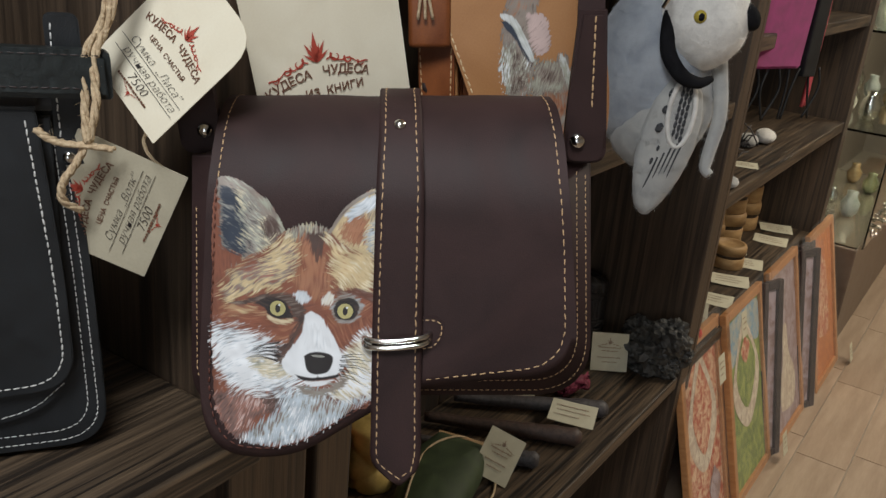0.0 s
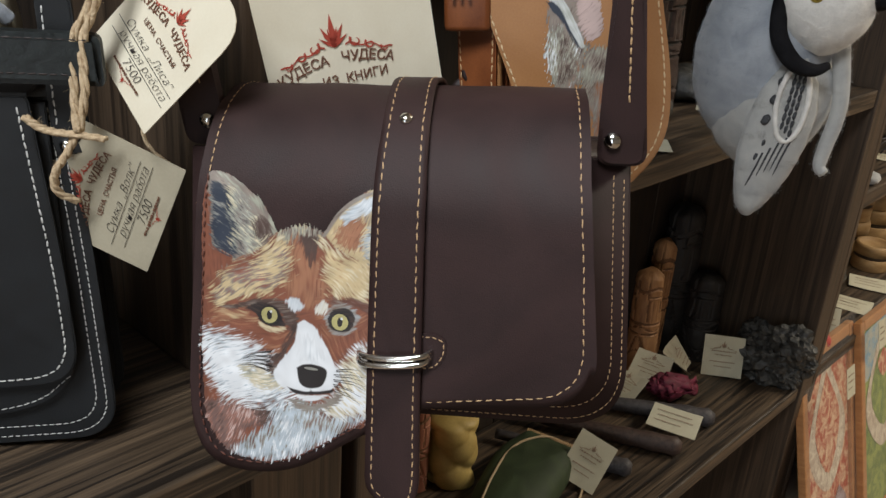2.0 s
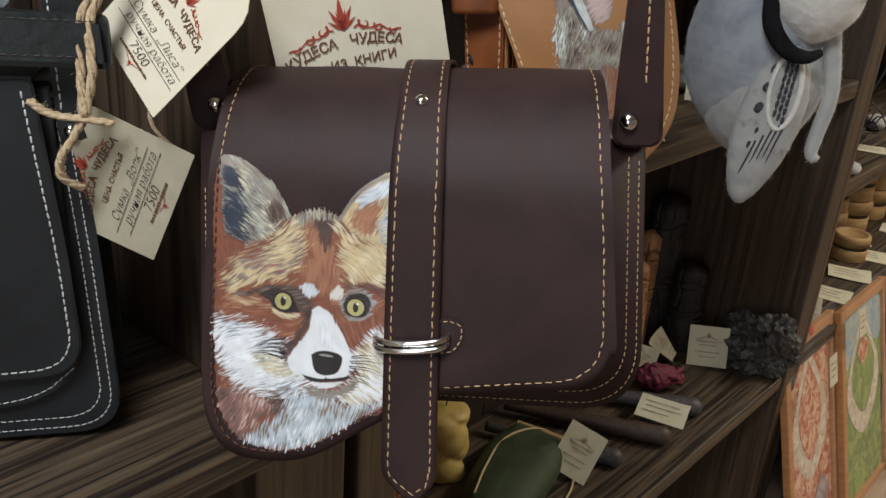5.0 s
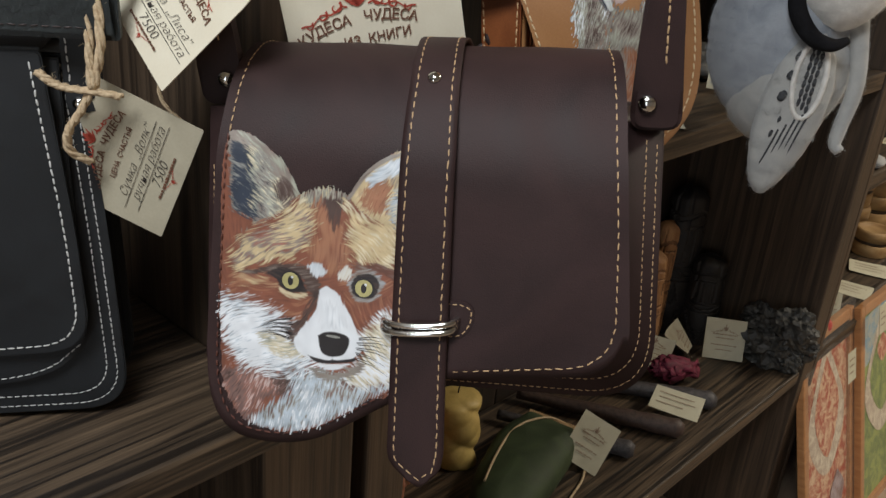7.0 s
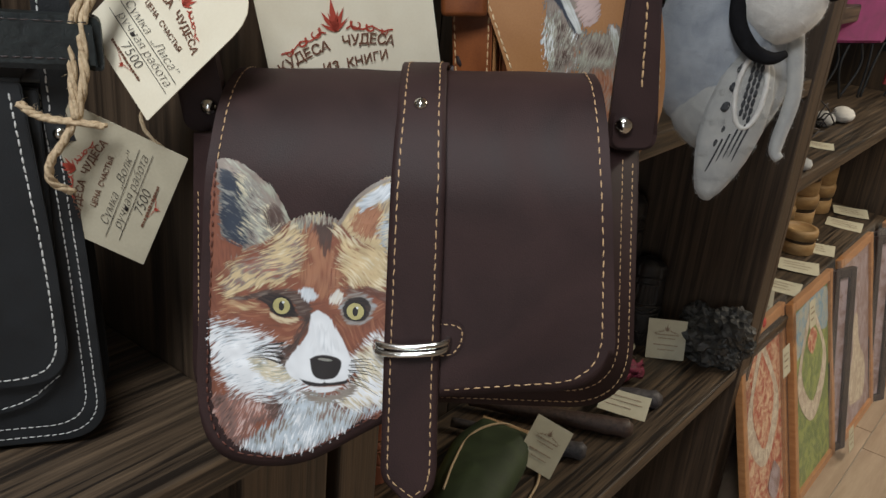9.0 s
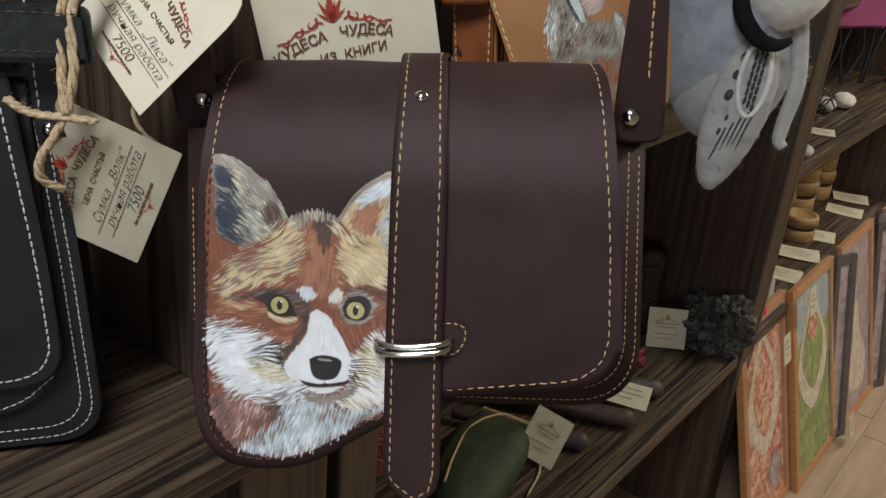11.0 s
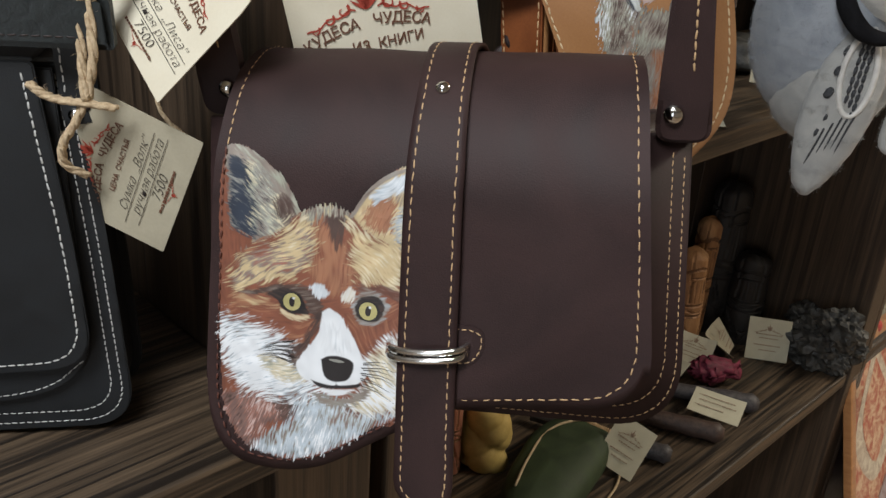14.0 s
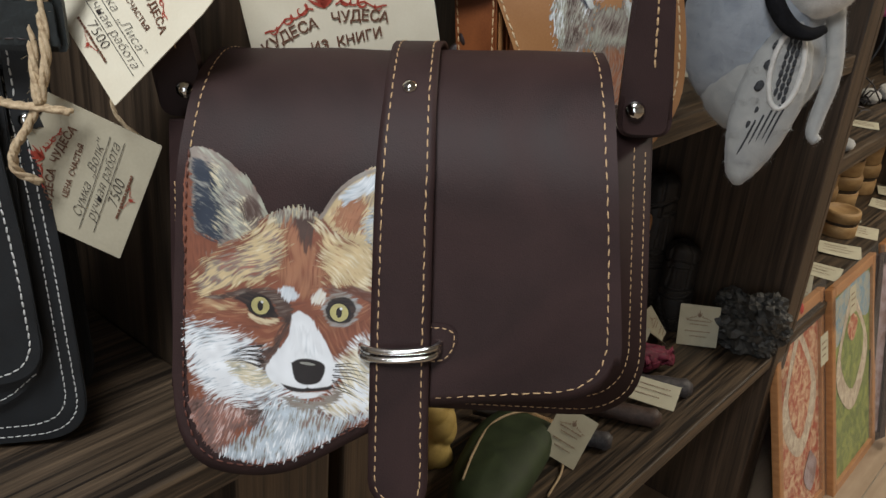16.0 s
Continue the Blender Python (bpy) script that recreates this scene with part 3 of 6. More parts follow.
# ---- the painted corner of the flap: soft-edged patches of brushed colour, layer over layer ----
PAINT_SHAPES = {  # outlines on the flap, in millimetres
    "base": "-135.3,217.5 -132.5,232.5 -127.7,237.2 -117.0,234.0 -105.9,227.0 -96.9,220.0 -90.2,209.8 -85.1,201.0 -70.3,207.5 -56.5,204.8 -44.4,221.7 -28.8,232.3 -24.2,191.8 -16.0,94.2 -32.8,81.0 -56.5,62.4 -81.1,51.0 -99.5,50.7 -114.4,56.5 -124.3,70.6 -129.0,88.9 -131.6,136.5",
    "ear_base": "-132.8,235.5 -127.7,237.2 -117.0,234.0 -105.9,227.0 -96.9,220.0 -90.2,209.8 -85.0,200.0 -89.8,193.6 -99.9,188.0 -113.3,179.5 -128.9,169.0",
    "ear_dark": "-130.1,230.0 -123.2,228.7 -116.4,222.4 -112.3,212.7 -110.2,202.2 -107.0,194.0 -105.2,188.4 -110.0,183.8 -116.8,183.6 -124.0,186.1 -127.4,193.4",
    "ear_hair": "-118.0,225.1 -109.7,223.2 -102.2,214.6 -98.0,204.1 -95.6,197.2 -100.5,186.8 -108.0,184.7 -113.8,191.5 -112.2,200.2 -115.7,211.5",
    "ear_shade": "-102.2,205.8 -94.4,210.4 -86.8,199.8 -92.0,195.3 -99.0,197.2",
    "ear_rim": "-128.3,236.7 -117.0,234.0 -105.9,227.0 -96.9,220.0 -90.2,209.8 -84.9,200.0 -87.1,199.0 -93.2,208.7 -100.3,217.3 -109.4,224.6 -118.6,230.6 -126.4,233.2",
    "ear_rust": "-134.0,219.3 -129.6,219.8 -127.4,193.4 -122.2,185.3 -112.7,181.3 -118.3,174.3 -127.0,162.0 -131.4,165.2",
    "face": "-85.2,201.7 -70.2,206.8 -56.4,204.3 -42.3,196.4 -26.2,191.5 -22.2,146.5 -30.2,134.8 -41.3,120.7 -54.7,144.3 -71.0,143.2 -77.6,120.7 -85.3,117.6 -100.0,128.1 -123.2,129.6 -127.8,156.7 -113.2,177.8 -96.5,188.7",
    "brow_l": "-127.0,156.9 -120.4,168.5 -109.8,178.2 -97.0,186.6 -88.3,197.2 -79.8,197.1 -75.6,185.6 -78.1,172.0 -86.3,163.4 -98.3,160.2 -108.5,154.4 -122.2,149.2",
    "crown_top": "-86.2,199.5 -78.8,206.2 -69.7,208.3 -59.3,206.4 -55.6,202.7 -60.0,197.0 -71.0,198.5 -80.1,194.0",
    "rust_mid": "-78.1,194.0 -71.2,200.6 -63.1,194.0 -55.1,188.0 -51.8,178.2 -54.2,164.6 -61.8,157.6 -71.0,158.1 -78.0,168.0",
    "streak": "-71.2,201.2 -63.9,202.0 -59.8,194.3 -63.7,181.8 -67.8,190.0",
    "cream_r": "-59.0,202.0 -51.8,196.0 -40.0,191.1 -25.5,191.6 -23.5,169.3 -36.1,166.0 -46.0,166.1 -53.3,172.3 -53.6,184.7",
    "ear_r": "-56.4,204.3 -49.0,216.1 -41.4,225.2 -33.6,230.3 -27.8,232.8 -24.4,198.5 -26.0,189.3 -38.4,192.2 -49.7,197.6",
    "ear_r_orange": "-50.2,205.0 -41.2,216.3 -31.7,215.3 -32.0,202.9 -38.8,195.2 -47.5,198.5",
    "ear_r_white": "-45.4,217.8 -36.7,225.6 -27.6,230.4 -26.6,221.3 -34.9,219.0 -43.5,211.3",
    "ear_r_slate": "-31.0,207.1 -26.0,211.9 -23.8,188.3 -28.0,189.1 -32.2,197.6",
    "ear_r_rim": "-57.3,203.2 -50.0,216.9 -40.0,227.7 -27.8,233.4 -27.7,231.8 -38.7,225.4 -48.0,215.1 -55.0,202.9",
    "brow_shade_l": "-120.6,150.2 -108.4,153.7 -95.4,158.5 -80.8,159.2 -71.4,154.6 -68.6,143.6 -74.2,141.5 -81.9,152.0 -94.5,154.7 -108.2,150.2",
    "cheek_tan": "-123.0,147.8 -108.3,149.4 -97.5,146.2 -93.7,141.2 -107.8,142.3 -121.2,139.2",
    "cheek_rust": "-121.2,140.7 -106.1,144.0 -94.4,141.8 -84.3,137.3 -72.7,142.4 -68.8,138.5 -72.3,125.8 -79.6,118.3 -85.6,123.4 -96.5,127.5 -107.8,129.2 -122.3,132.6",
    "shade_l": "-73.5,143.7 -68.7,145.7 -70.2,136.2 -74.6,128.4 -77.9,119.0 -82.3,116.5 -86.1,121.0 -78.8,128.6",
    "cheek_white": "-131.5,133.6 -121.6,133.4 -110.1,132.0 -99.2,129.0 -88.6,125.3 -81.0,118.1 -80.0,113.1 -73.7,104.7 -65.7,100.2 -67.9,96.0 -76.5,91.3 -83.4,88.2 -94.2,88.2 -105.1,89.0 -116.0,89.9 -122.2,96.6 -128.2,105.8 -131.6,118.3",
    "cheek_sage": "-106.4,113.4 -93.8,113.5 -84.0,108.1 -75.8,103.2 -83.4,99.4 -96.4,101.4",
    "cheek_dark": "-90.3,119.8 -81.7,117.3 -80.5,110.2 -84.8,110.2",
    "rust_r": "-52.7,146.3 -42.7,142.5 -33.9,145.0 -21.6,148.7 -20.8,138.8 -31.5,133.8 -36.3,126.0 -40.2,119.7 -47.0,126.9 -52.0,137.0",
    "brow_shade_r": "-51.3,163.5 -39.9,167.0 -23.0,163.3 -22.4,157.2 -35.1,162.0 -46.2,160.6",
    "white_r": "-41.8,121.0 -34.8,128.3 -30.4,137.6 -20.5,135.8 -17.1,99.0 -29.1,90.0 -42.6,88.3 -52.1,93.0 -45.0,101.2 -39.3,109.5",
    "chest": "-84.1,88.0 -69.6,95.8 -48.0,93.5 -30.0,90.2 -17.2,98.3 -16.6,92.4 -29.3,84.0 -42.7,71.6 -56.5,62.2 -70.5,54.4 -84.8,50.4 -99.5,50.4 -107.6,51.3 -103.6,59.5 -96.0,67.4 -86.2,73.7 -82.1,80.0",
    "shoulder": "-128.1,86.0 -119.5,88.6 -105.0,88.1 -94.2,86.7 -82.9,89.0 -82.2,77.8 -93.4,72.4 -103.9,65.0 -106.8,51.3 -115.2,56.4 -122.2,64.8 -127.0,74.9",
    "neck": "-100.8,88.8 -90.8,89.0 -80.7,89.2 -82.8,77.6 -89.9,75.0 -93.8,81.4",
    "lip_shade": "-71.2,96.5 -58.8,94.3 -47.8,98.0 -40.3,104.8 -38.6,99.8 -47.2,92.8 -62.0,89.3 -70.0,92.1",
    "muzzle": "-69.4,145.6 -65.4,149.0 -58.3,145.6 -53.7,139.0 -48.8,132.4 -43.5,122.3 -39.6,117.2 -40.2,111.6 -44.7,106.2 -52.2,103.0 -59.2,100.6 -68.0,100.1 -77.3,103.5 -82.1,109.0 -82.2,113.6 -76.4,123.5 -70.3,133.3",
    "muzzle_shade": "-66.9,139.0 -57.0,137.1 -52.0,126.1 -57.9,121.0 -63.8,124.7",
    "tick_l": "-78.2,159.5 -72.3,162.3 -66.0,158.1 -67.8,154.3 -72.8,153.8",
    "tick_r": "-59.0,156.9 -53.3,162.6 -50.2,158.7 -53.2,154.0 -57.5,154.3",
    "lid_l": "-104.2,150.7 -95.8,155.6 -87.5,155.5 -81.9,152.0 -77.3,143.3 -81.1,142.0 -89.5,141.7 -94.6,144.7 -97.6,148.6",
    "lid_under_l": "-94.7,144.0 -88.0,141.1 -78.3,142.4 -77.4,140.0 -85.0,138.0 -92.1,140.0",
    "lid_ring_r": "-51.8,151.7 -48.9,159.0 -39.4,162.5 -31.4,157.5 -31.4,149.6 -36.5,144.0 -45.5,142.8 -49.9,146.0",
    "lid_r": "-50.3,151.8 -47.3,157.6 -39.1,160.0 -33.3,155.8 -34.5,148.5 -38.0,145.1 -45.0,144.9 -48.6,146.7",
    "nose": "-68.1,117.0 -64.2,119.6 -57.1,120.8 -50.0,119.5 -48.2,116.0 -50.2,108.8 -54.3,105.7 -61.3,104.8 -65.9,108.0",
    "mouth_line": "-73.7,103.6 -65.7,102.3 -58.6,102.6 -58.1,106.0 -57.0,102.9 -46.8,105.2 -44.0,106.8 -44.6,104.0 -57.2,100.6 -68.0,99.9",
    "lip": "-67.7,99.2 -57.4,100.2 -46.5,102.3 -51.2,98.7 -58.8,96.6 -65.0,96.9",
}
TINTS = {
    "taupe": (0.27, 0.225, 0.19), "slate": (0.03, 0.04, 0.062), "grey": (0.30, 0.30, 0.27), "rust": (0.23, 0.08, 0.045), "umber": (0.085, 0.05, 0.04),
    "orange": (0.36, 0.165, 0.09), "cream": (0.60, 0.47, 0.27), "pale": (0.70, 0.62, 0.44), "white": (0.79, 0.82, 0.85), "blue": (0.47, 0.54, 0.60),
    "ink": (0.02, 0.016, 0.016), "sage": (0.40, 0.41, 0.33), "mauve": (0.20, 0.12, 0.105), "pink": (0.58, 0.44, 0.41), "rose": (0.34, 0.15, 0.11), "deep": (0.15, 0.055, 0.035),
}
# shape, tints from dark to light, brush direction in degrees, edge softness and brush width in mm, depth of the brush marks
PATCHES = [
    ("base", ("deep", "rust", "rust"), 100, 0.6, 1.4, 0.7),
    ("ear_base", ("umber", "taupe", "taupe", "grey"), 140, 0.6, 1.8, 0.7),
    ("ear_rust", ("deep", "rust", "rust"), 95, 2.0, 1.6, 0.6),
    ("ear_dark", ("slate", "slate", "slate", "grey"), 150, 2.2, 1.2, 0.7),
    ("ear_hair", ("slate", "taupe", "grey", "sage", "pale"), 146, 4.2, 0.9, 1.0),
    ("ear_shade", ("umber", "umber", "taupe"), 120, 2.4, 1.4, 0.6),
    ("ear_rim", ("taupe", "taupe", "sage", "sage"), 130, 0.9, 2.0, 0.8),
    ("face", ("deep", "rust", "rust", "orange"), 200, 1.4, 2.2, 0.7),
    ("crown_top", ("umber", "taupe", "sage", "cream"), 92, 2.6, 0.9, 0.9),
    ("ear_r", ("taupe", "cream", "cream", "pale"), 60, 0.6, 1.6, 0.8),
    ("ear_r_orange", ("rust", "orange", "orange", "cream"), 62, 3.0, 1.6, 0.7),
    ("ear_r_white", ("grey", "blue", "white"), 40, 2.0, 1.4, 0.7),
    ("ear_r_slate", ("slate", "blue", "pale"), 35, 2.6, 0.9, 1.0),
    ("ear_r_rim", ("umber", "taupe", "grey"), 45, 0.3, 2.0, 0.5),
    ("rust_mid", ("deep", "rust", "orange", "orange"), 94, 4.0, 2.4, 0.6),
    ("streak", ("umber", "umber", "deep"), 95, 2.4, 1.8, 0.6),
    ("brow_l", ("rose", "taupe", "cream", "cream", "pale"), 212, 4.4, 1.3, 0.9),
    ("cream_r", ("orange", "cream", "cream", "pale"), -36, 4.2, 1.3, 0.9),
    ("brow_shade_l", ("umber", "umber", "taupe"), 188, 1.6, 1.6, 0.6),
    ("brow_shade_r", ("umber", "deep", "taupe"), -12, 1.6, 1.6, 0.6),
    ("cheek_tan", ("rust", "orange", "cream"), 188, 2.4, 1.6, 0.7),
    ("cheek_rust", ("deep", "rust", "rust", "orange"), 192, 2.2, 2.0, 0.7),
    ("rust_r", ("deep", "rust", "orange"), -55, 1.8, 2.0, 0.7),
    ("shoulder", ("umber", "mauve", "mauve", "rose", "pink"), 250, 3.0, 1.1, 0.9),
    ("neck", ("ink", "umber", "mauve"), 240, 3.0, 1.2, 0.7),
    ("chest", ("mauve", "grey", "blue", "blue", "white"), 258, 3.6, 1.1, 1.0),
    ("cheek_white", ("taupe", "blue", "white", "white", "white"), 208, 5.0, 1.1, 0.85),
    ("cheek_sage", ("taupe", "sage", "pale", "white"), 200, 3.6, 1.1, 0.8),
    ("cheek_dark", ("ink", "umber", "taupe"), 200, 2.4, 0.9, 0.8),
    ("white_r", ("sage", "pale", "white", "white"), -38, 4.0, 1.2, 0.85),
    ("lip_shade", ("umber", "taupe", "grey"), 185, 2.4, 1.6, 0.6),
    ("shade_l", ("ink", "umber", "deep"), 235, 1.8, 1.2, 0.6),
    ("muzzle", ("white", "white", "white"), 98, 0.5, 2.6, 0.4),
    ("muzzle_shade", ("blue", "white", "white"), 96, 4.0, 2.6, 0.5),
    ("tick_l", ("blue", "white"), 80, 1.2, 1.4, 0.5),
    ("tick_r", ("pale", "white"), 60, 1.2, 1.4, 0.5),
    ("lid_l", ("ink", "ink", "umber"), 172, 0.6, 1.4, 0.4),
    ("lid_under_l", ("cream", "pale"), 165, 0.8, 1.4, 0.4),
    ("lid_ring_r", ("umber", "taupe", "blue"), 20, 1.2, 1.4, 0.4),
    ("lid_r", ("ink", "ink", "umber"), 8, 0.4, 1.4, 0.4),
    ("lip", ("pink", "white", "white"), 0, 0.6, 1.6, 0.4),
    ("mouth_line", ("ink", "ink"), 0, 0.1, 1.2, 0.3),
    ("nose", ("ink", "ink"), 0, 0.1, 1.4, 0.3),
]


def on_flap(x, z, lift):
    wave = 0.0012 * noise.noise(Vector((x * 22, z * 18, 3)))
    return bag_front(x, z, lift + wave)


def lattice(x, y, seed):
    """Smooth random values between 0 and 1 over arrays of points."""
    i, j = np.floor(x).astype(np.int64), np.floor(y).astype(np.int64)
    u, v = x - i, y - j
    u, v = u * u * (3 - 2 * u), v * v * (3 - 2 * v)

    def cell(a, b):
        h = (a * 374761393 + b * 668265263 + seed * 974634777) & 0x7FFFFFFF
        h = ((h ^ (h >> 13)) * 1274126177) & 0x7FFFFFFF
        return ((h ^ (h >> 16)) & 0xFFFF) / 65535.0
    return (cell(i, j) * (1 - u) + cell(i + 1, j) * u) * (1 - v) + (cell(i, j + 1) * (1 - u) + cell(i + 1, j + 1) * u) * v


def signed_distance(px, pz, loop):
    """Distance to a closed outline, positive inside."""
    best = np.full(px.shape, 1e9)
    odd = np.zeros(px.shape, bool)
    for (ax, az), (bx, bz) in zip(loop, loop[1:] + loop[:1]):
        dx, dz = bx - ax, bz - az
        t = np.clip(((px - ax) * dx + (pz - az) * dz) / (dx * dx + dz * dz + 1e-9), 0, 1)
        best = np.minimum(best, np.hypot(px - ax - t * dx, pz - az - t * dz))
        if abs(dz) > 1e-9:
            odd ^= ((az > pz) != (bz > pz)) & (px < dx * (pz - az) / dz + ax)
    return np.where(odd, best, -best)


STEP = 0.36

PAINT = material("brushed_paint", (0.5, 0.5, 0.5), None, 0.45, 0, 90, bump=0.25, fine=700, depth=0.0004)
tint = PAINT.node_tree.nodes.new("ShaderNodeVertexColor")
tint.layer_name = "paint"
PAINT.node_tree.links.new(tint.outputs["Color"], PAINT.node_tree.nodes["Principled BSDF"].inputs["Base Color"])


def brushwork(shapes, patches, x_span, z_span, rim, margin, place, parent, label, fine=0.72):
    """Brushed patches, layer over layer, as one sheet of paint on a part."""
    gx, gz = np.meshgrid(np.arange(*x_span, STEP), np.arange(*z_span, STEP))
    tone = np.zeros(gx.shape + (3,))
    cover = np.zeros(gx.shape)
    for level, (shape, tints, heading, soft, wide, marks) in enumerate(patches):
        poly = [tuple(float(c) for c in s.split(",")) for s in shapes[shape].split()]
        loop = [(p.x, p.y) for p in curve_points([Vector((x, z, 0)) for x, z in poly + poly[:1]], 4)[:-1]]
        wide *= fine
        a = radians(heading)
        bend = 7 * (lattice(gx / 17, gz / 17, level) - 0.5)
        run = gx * math.cos(a) + gz * math.sin(a)
        side = -gx * math.sin(a) + gz * math.cos(a) + bend
        hair = 0.6 * lattice(run / (wide * 6), side / (wide * 0.75), level + 50) + 0.4 * lattice(run / (wide * 3.5), side / (wide * 0.38), level + 90)
        broad = lattice(gx / 9, gz / 9, level + 130)
        edge = signed_distance(gx, gz, loop) + (hair - 0.5) * soft * 3.2
        alpha = np.clip(edge / (0.6 + 0.55 * soft) + 0.5, 0, 1)
        t = np.clip((0.62 * hair + 0.38 * broad - 0.5) * 2.1 * marks + 0.52, 0, 0.9999) * (len(tints) - 1)
        i = t.astype(int)
        table = np.array([TINTS[c] for c in tints])
        colour = table[i] + (table[np.minimum(i + 1, len(tints) - 1)] - table[i]) * (t - i)[..., None]
        # each patch is worked darker towards its rim
        colour *= (1 - 0.24 * marks * (1 - np.clip(edge / 6, 0, 1)))[..., None] * (1 + 0.3 * marks * (lattice(gx / 5, gz / 5, level + 170) - 0.5))[..., None]
        tone = tone * (1 - alpha[..., None]) + colour * alpha[..., None]
        cover = np.maximum(cover, alpha)
    # the paint stops short of the edge
    keep = (cover > 0.5) & (signed_distance(gx, gz, rim) > margin + 1.6 * (lattice(gx / 3, gz / 3, 7) - 0.5))
    number = {}
    verts, shades, faces = [], [], []
    for j, i in zip(*np.nonzero(keep)):
        number[j, i] = len(verts)
        verts.append(place(gx[j, i] / 1000, gz[j, i] / 1000, 0.00035))
        shades.extend((*tone[j, i], 1.0))
    for j, i in number:
        q = [(j, i), (j, i + 1), (j + 1, i + 1), (j + 1, i)]
        if all(c in number for c in q):
            faces.append([number[c] for c in q])
    me = bpy.data.meshes.new("painted_motif")
    me.from_pydata(verts, [], faces)
    layer = me.color_attributes.new("paint", "FLOAT_COLOR", "POINT")
    layer.data.foreach_set("color", shades)
    me.materials.append(PAINT)
    me.shade_smooth()
    ob = new("painted_motif", me)
    ob.parent = parent
    ob["label"] = label
    return ob


flap_rim = [(1000 * p.x, 1000 * p.y) for p in lobe] + [(106.0, 260.0), (-139.0, 260.0)]
motif = brushwork(PAINT_SHAPES, PATCHES, (-134.5, -13), (40, 246), flap_rim, 4.6, on_flap, flap, "brushed patches of rust, cream and white paint")


def paint(name, base):
    return material("paint_" + name, base, tuple(c * 0.72 for c in base), 0.42, 0, 90, bump=0.15, fine=500, ramp=(0.3, 0.62), depth=0.0004)


PAINTS = {k: paint(k, v) for k, v in TINTS.items()}


def disc(name, mat, x, z, rx, rz, level, label, tilt=0.0):
    bm = bmesh.new()
    rim = [bm.verts.new(on_flap((x + rx * math.cos(t) - tilt * rz * math.sin(t)) / 1000, (z + rz * math.sin(t)) / 1000, 0.00032 + 0.000012 * level)) for t in np.linspace(0, 2 * math.pi, 25)[:-1]]
    bm.faces.new(rim)
    return part(name, bm, mat, motif, label, smooth=False)


PAINT_YELLOW = paint("yellow", (0.50, 0.45, 0.19))
for x, z in ((-87.5, 148.7), (-42.0, 150.9)):
    disc("painted_disc", PAINTS["ink"], x, z, 6.6, 6.0, 31, "dark painted ring")
    disc("painted_disc", PAINT_YELLOW, x - 0.2, z, 5.3, 5.2, 33, "yellow painted disc")
    disc("painted_disc", PAINTS["ink"], x - 0.2, z, 1.7, 3.0, 35, "dark painted dot")
    disc("painted_disc", PAINTS["white"], x + 0.8, z + 2.4, 0.8, 0.8, 37, "white painted dot")
disc("painted_disc", PAINTS["grey"], -58.5, 118.0, 4.6, 0.9, 34, "grey painted sheen stroke")
# fine dark lines either side of the white patch
for cx, cz, heads in ((-85, 122, (160, 166, 172, 178, 184)), (-43, 116, (-6, 0, 6, 12, 18))):
    for i, h in enumerate(heads):
        for k in range(2):
            bm = bmesh.new()
            a, size = radians(h + k * 4), random.uniform(14, 26)
            x, z = cx + random.uniform(-1, 1), cz - 10 + i * 3.2 + k
            rows = []
            for s, w in ((0, 0.5), (0.5, 0.36), (1, 0.08)):
                b = a + 0.25 * s * (1 if cx < -60 else -1)
                rows.append([bm.verts.new(on_flap(min((x + size * s * math.cos(b)) / 1000, -0.022), (z + size * s * math.sin(b) + q * w * 0.5) / 1000, 0.0008)) for q in (-1, 1)])
            for r, u in zip(rows, rows[1:]):
                bm.faces.new((r[0], r[1], u[1], u[0]))
            part("painted_line", bm, PAINTS["ink"], motif, "fine dark painted line", smooth=False)


# ---- paper tags and cards ----
def card_outline(w, h, cut=0.0):
    return rounded([(-w / 2, -h / 2), (w / 2, -h / 2), (w / 2, h / 2), (-w / 2, h / 2)], [0.001, 0.001, 0.001 + max(-cut, 0), 0.001 + max(cut, 0)], 5)


def card_mesh(w, h, thick=0.0006, curl=0.0, cut=0.0):
    bm = bmesh.new()
    slab(bm, card_outline(w, h, cut), thick)
    bmesh.ops.triangulate(bm, faces=[f for f in bm.faces if len(f.verts) > 4])
    bmesh.ops.subdivide_edges(bm, edges=[e for e in bm.edges if e.calc_length() > 0.02], cuts=3, use_grid_fill=True)
    for v in bm.verts:
        v.co.y -= curl * ((v.co.x / w) ** 2 + 0.6 * v.co.x / w * v.co.z / h) * w
    return bm


def bars(parent, mat, w, y, rows, m=Matrix()):
    """Lines of writing too small to read."""
    for x0, x1, z, tall in rows:
        bm = bmesh.new()
        x = x0
        while x < x1:
            step = tall * random.uniform(0.6, 1.4)
            box(bm, x, min(x + step, x1), y - 0.0003, y, z - tall / 2 * random.uniform(0.6, 1), z + tall / 2 * random.uniform(0.6, 1))
            x += step + tall * random.uniform(0.25, 0.6)
        part("print_line", bm, mat, parent, smooth=False, at=m)


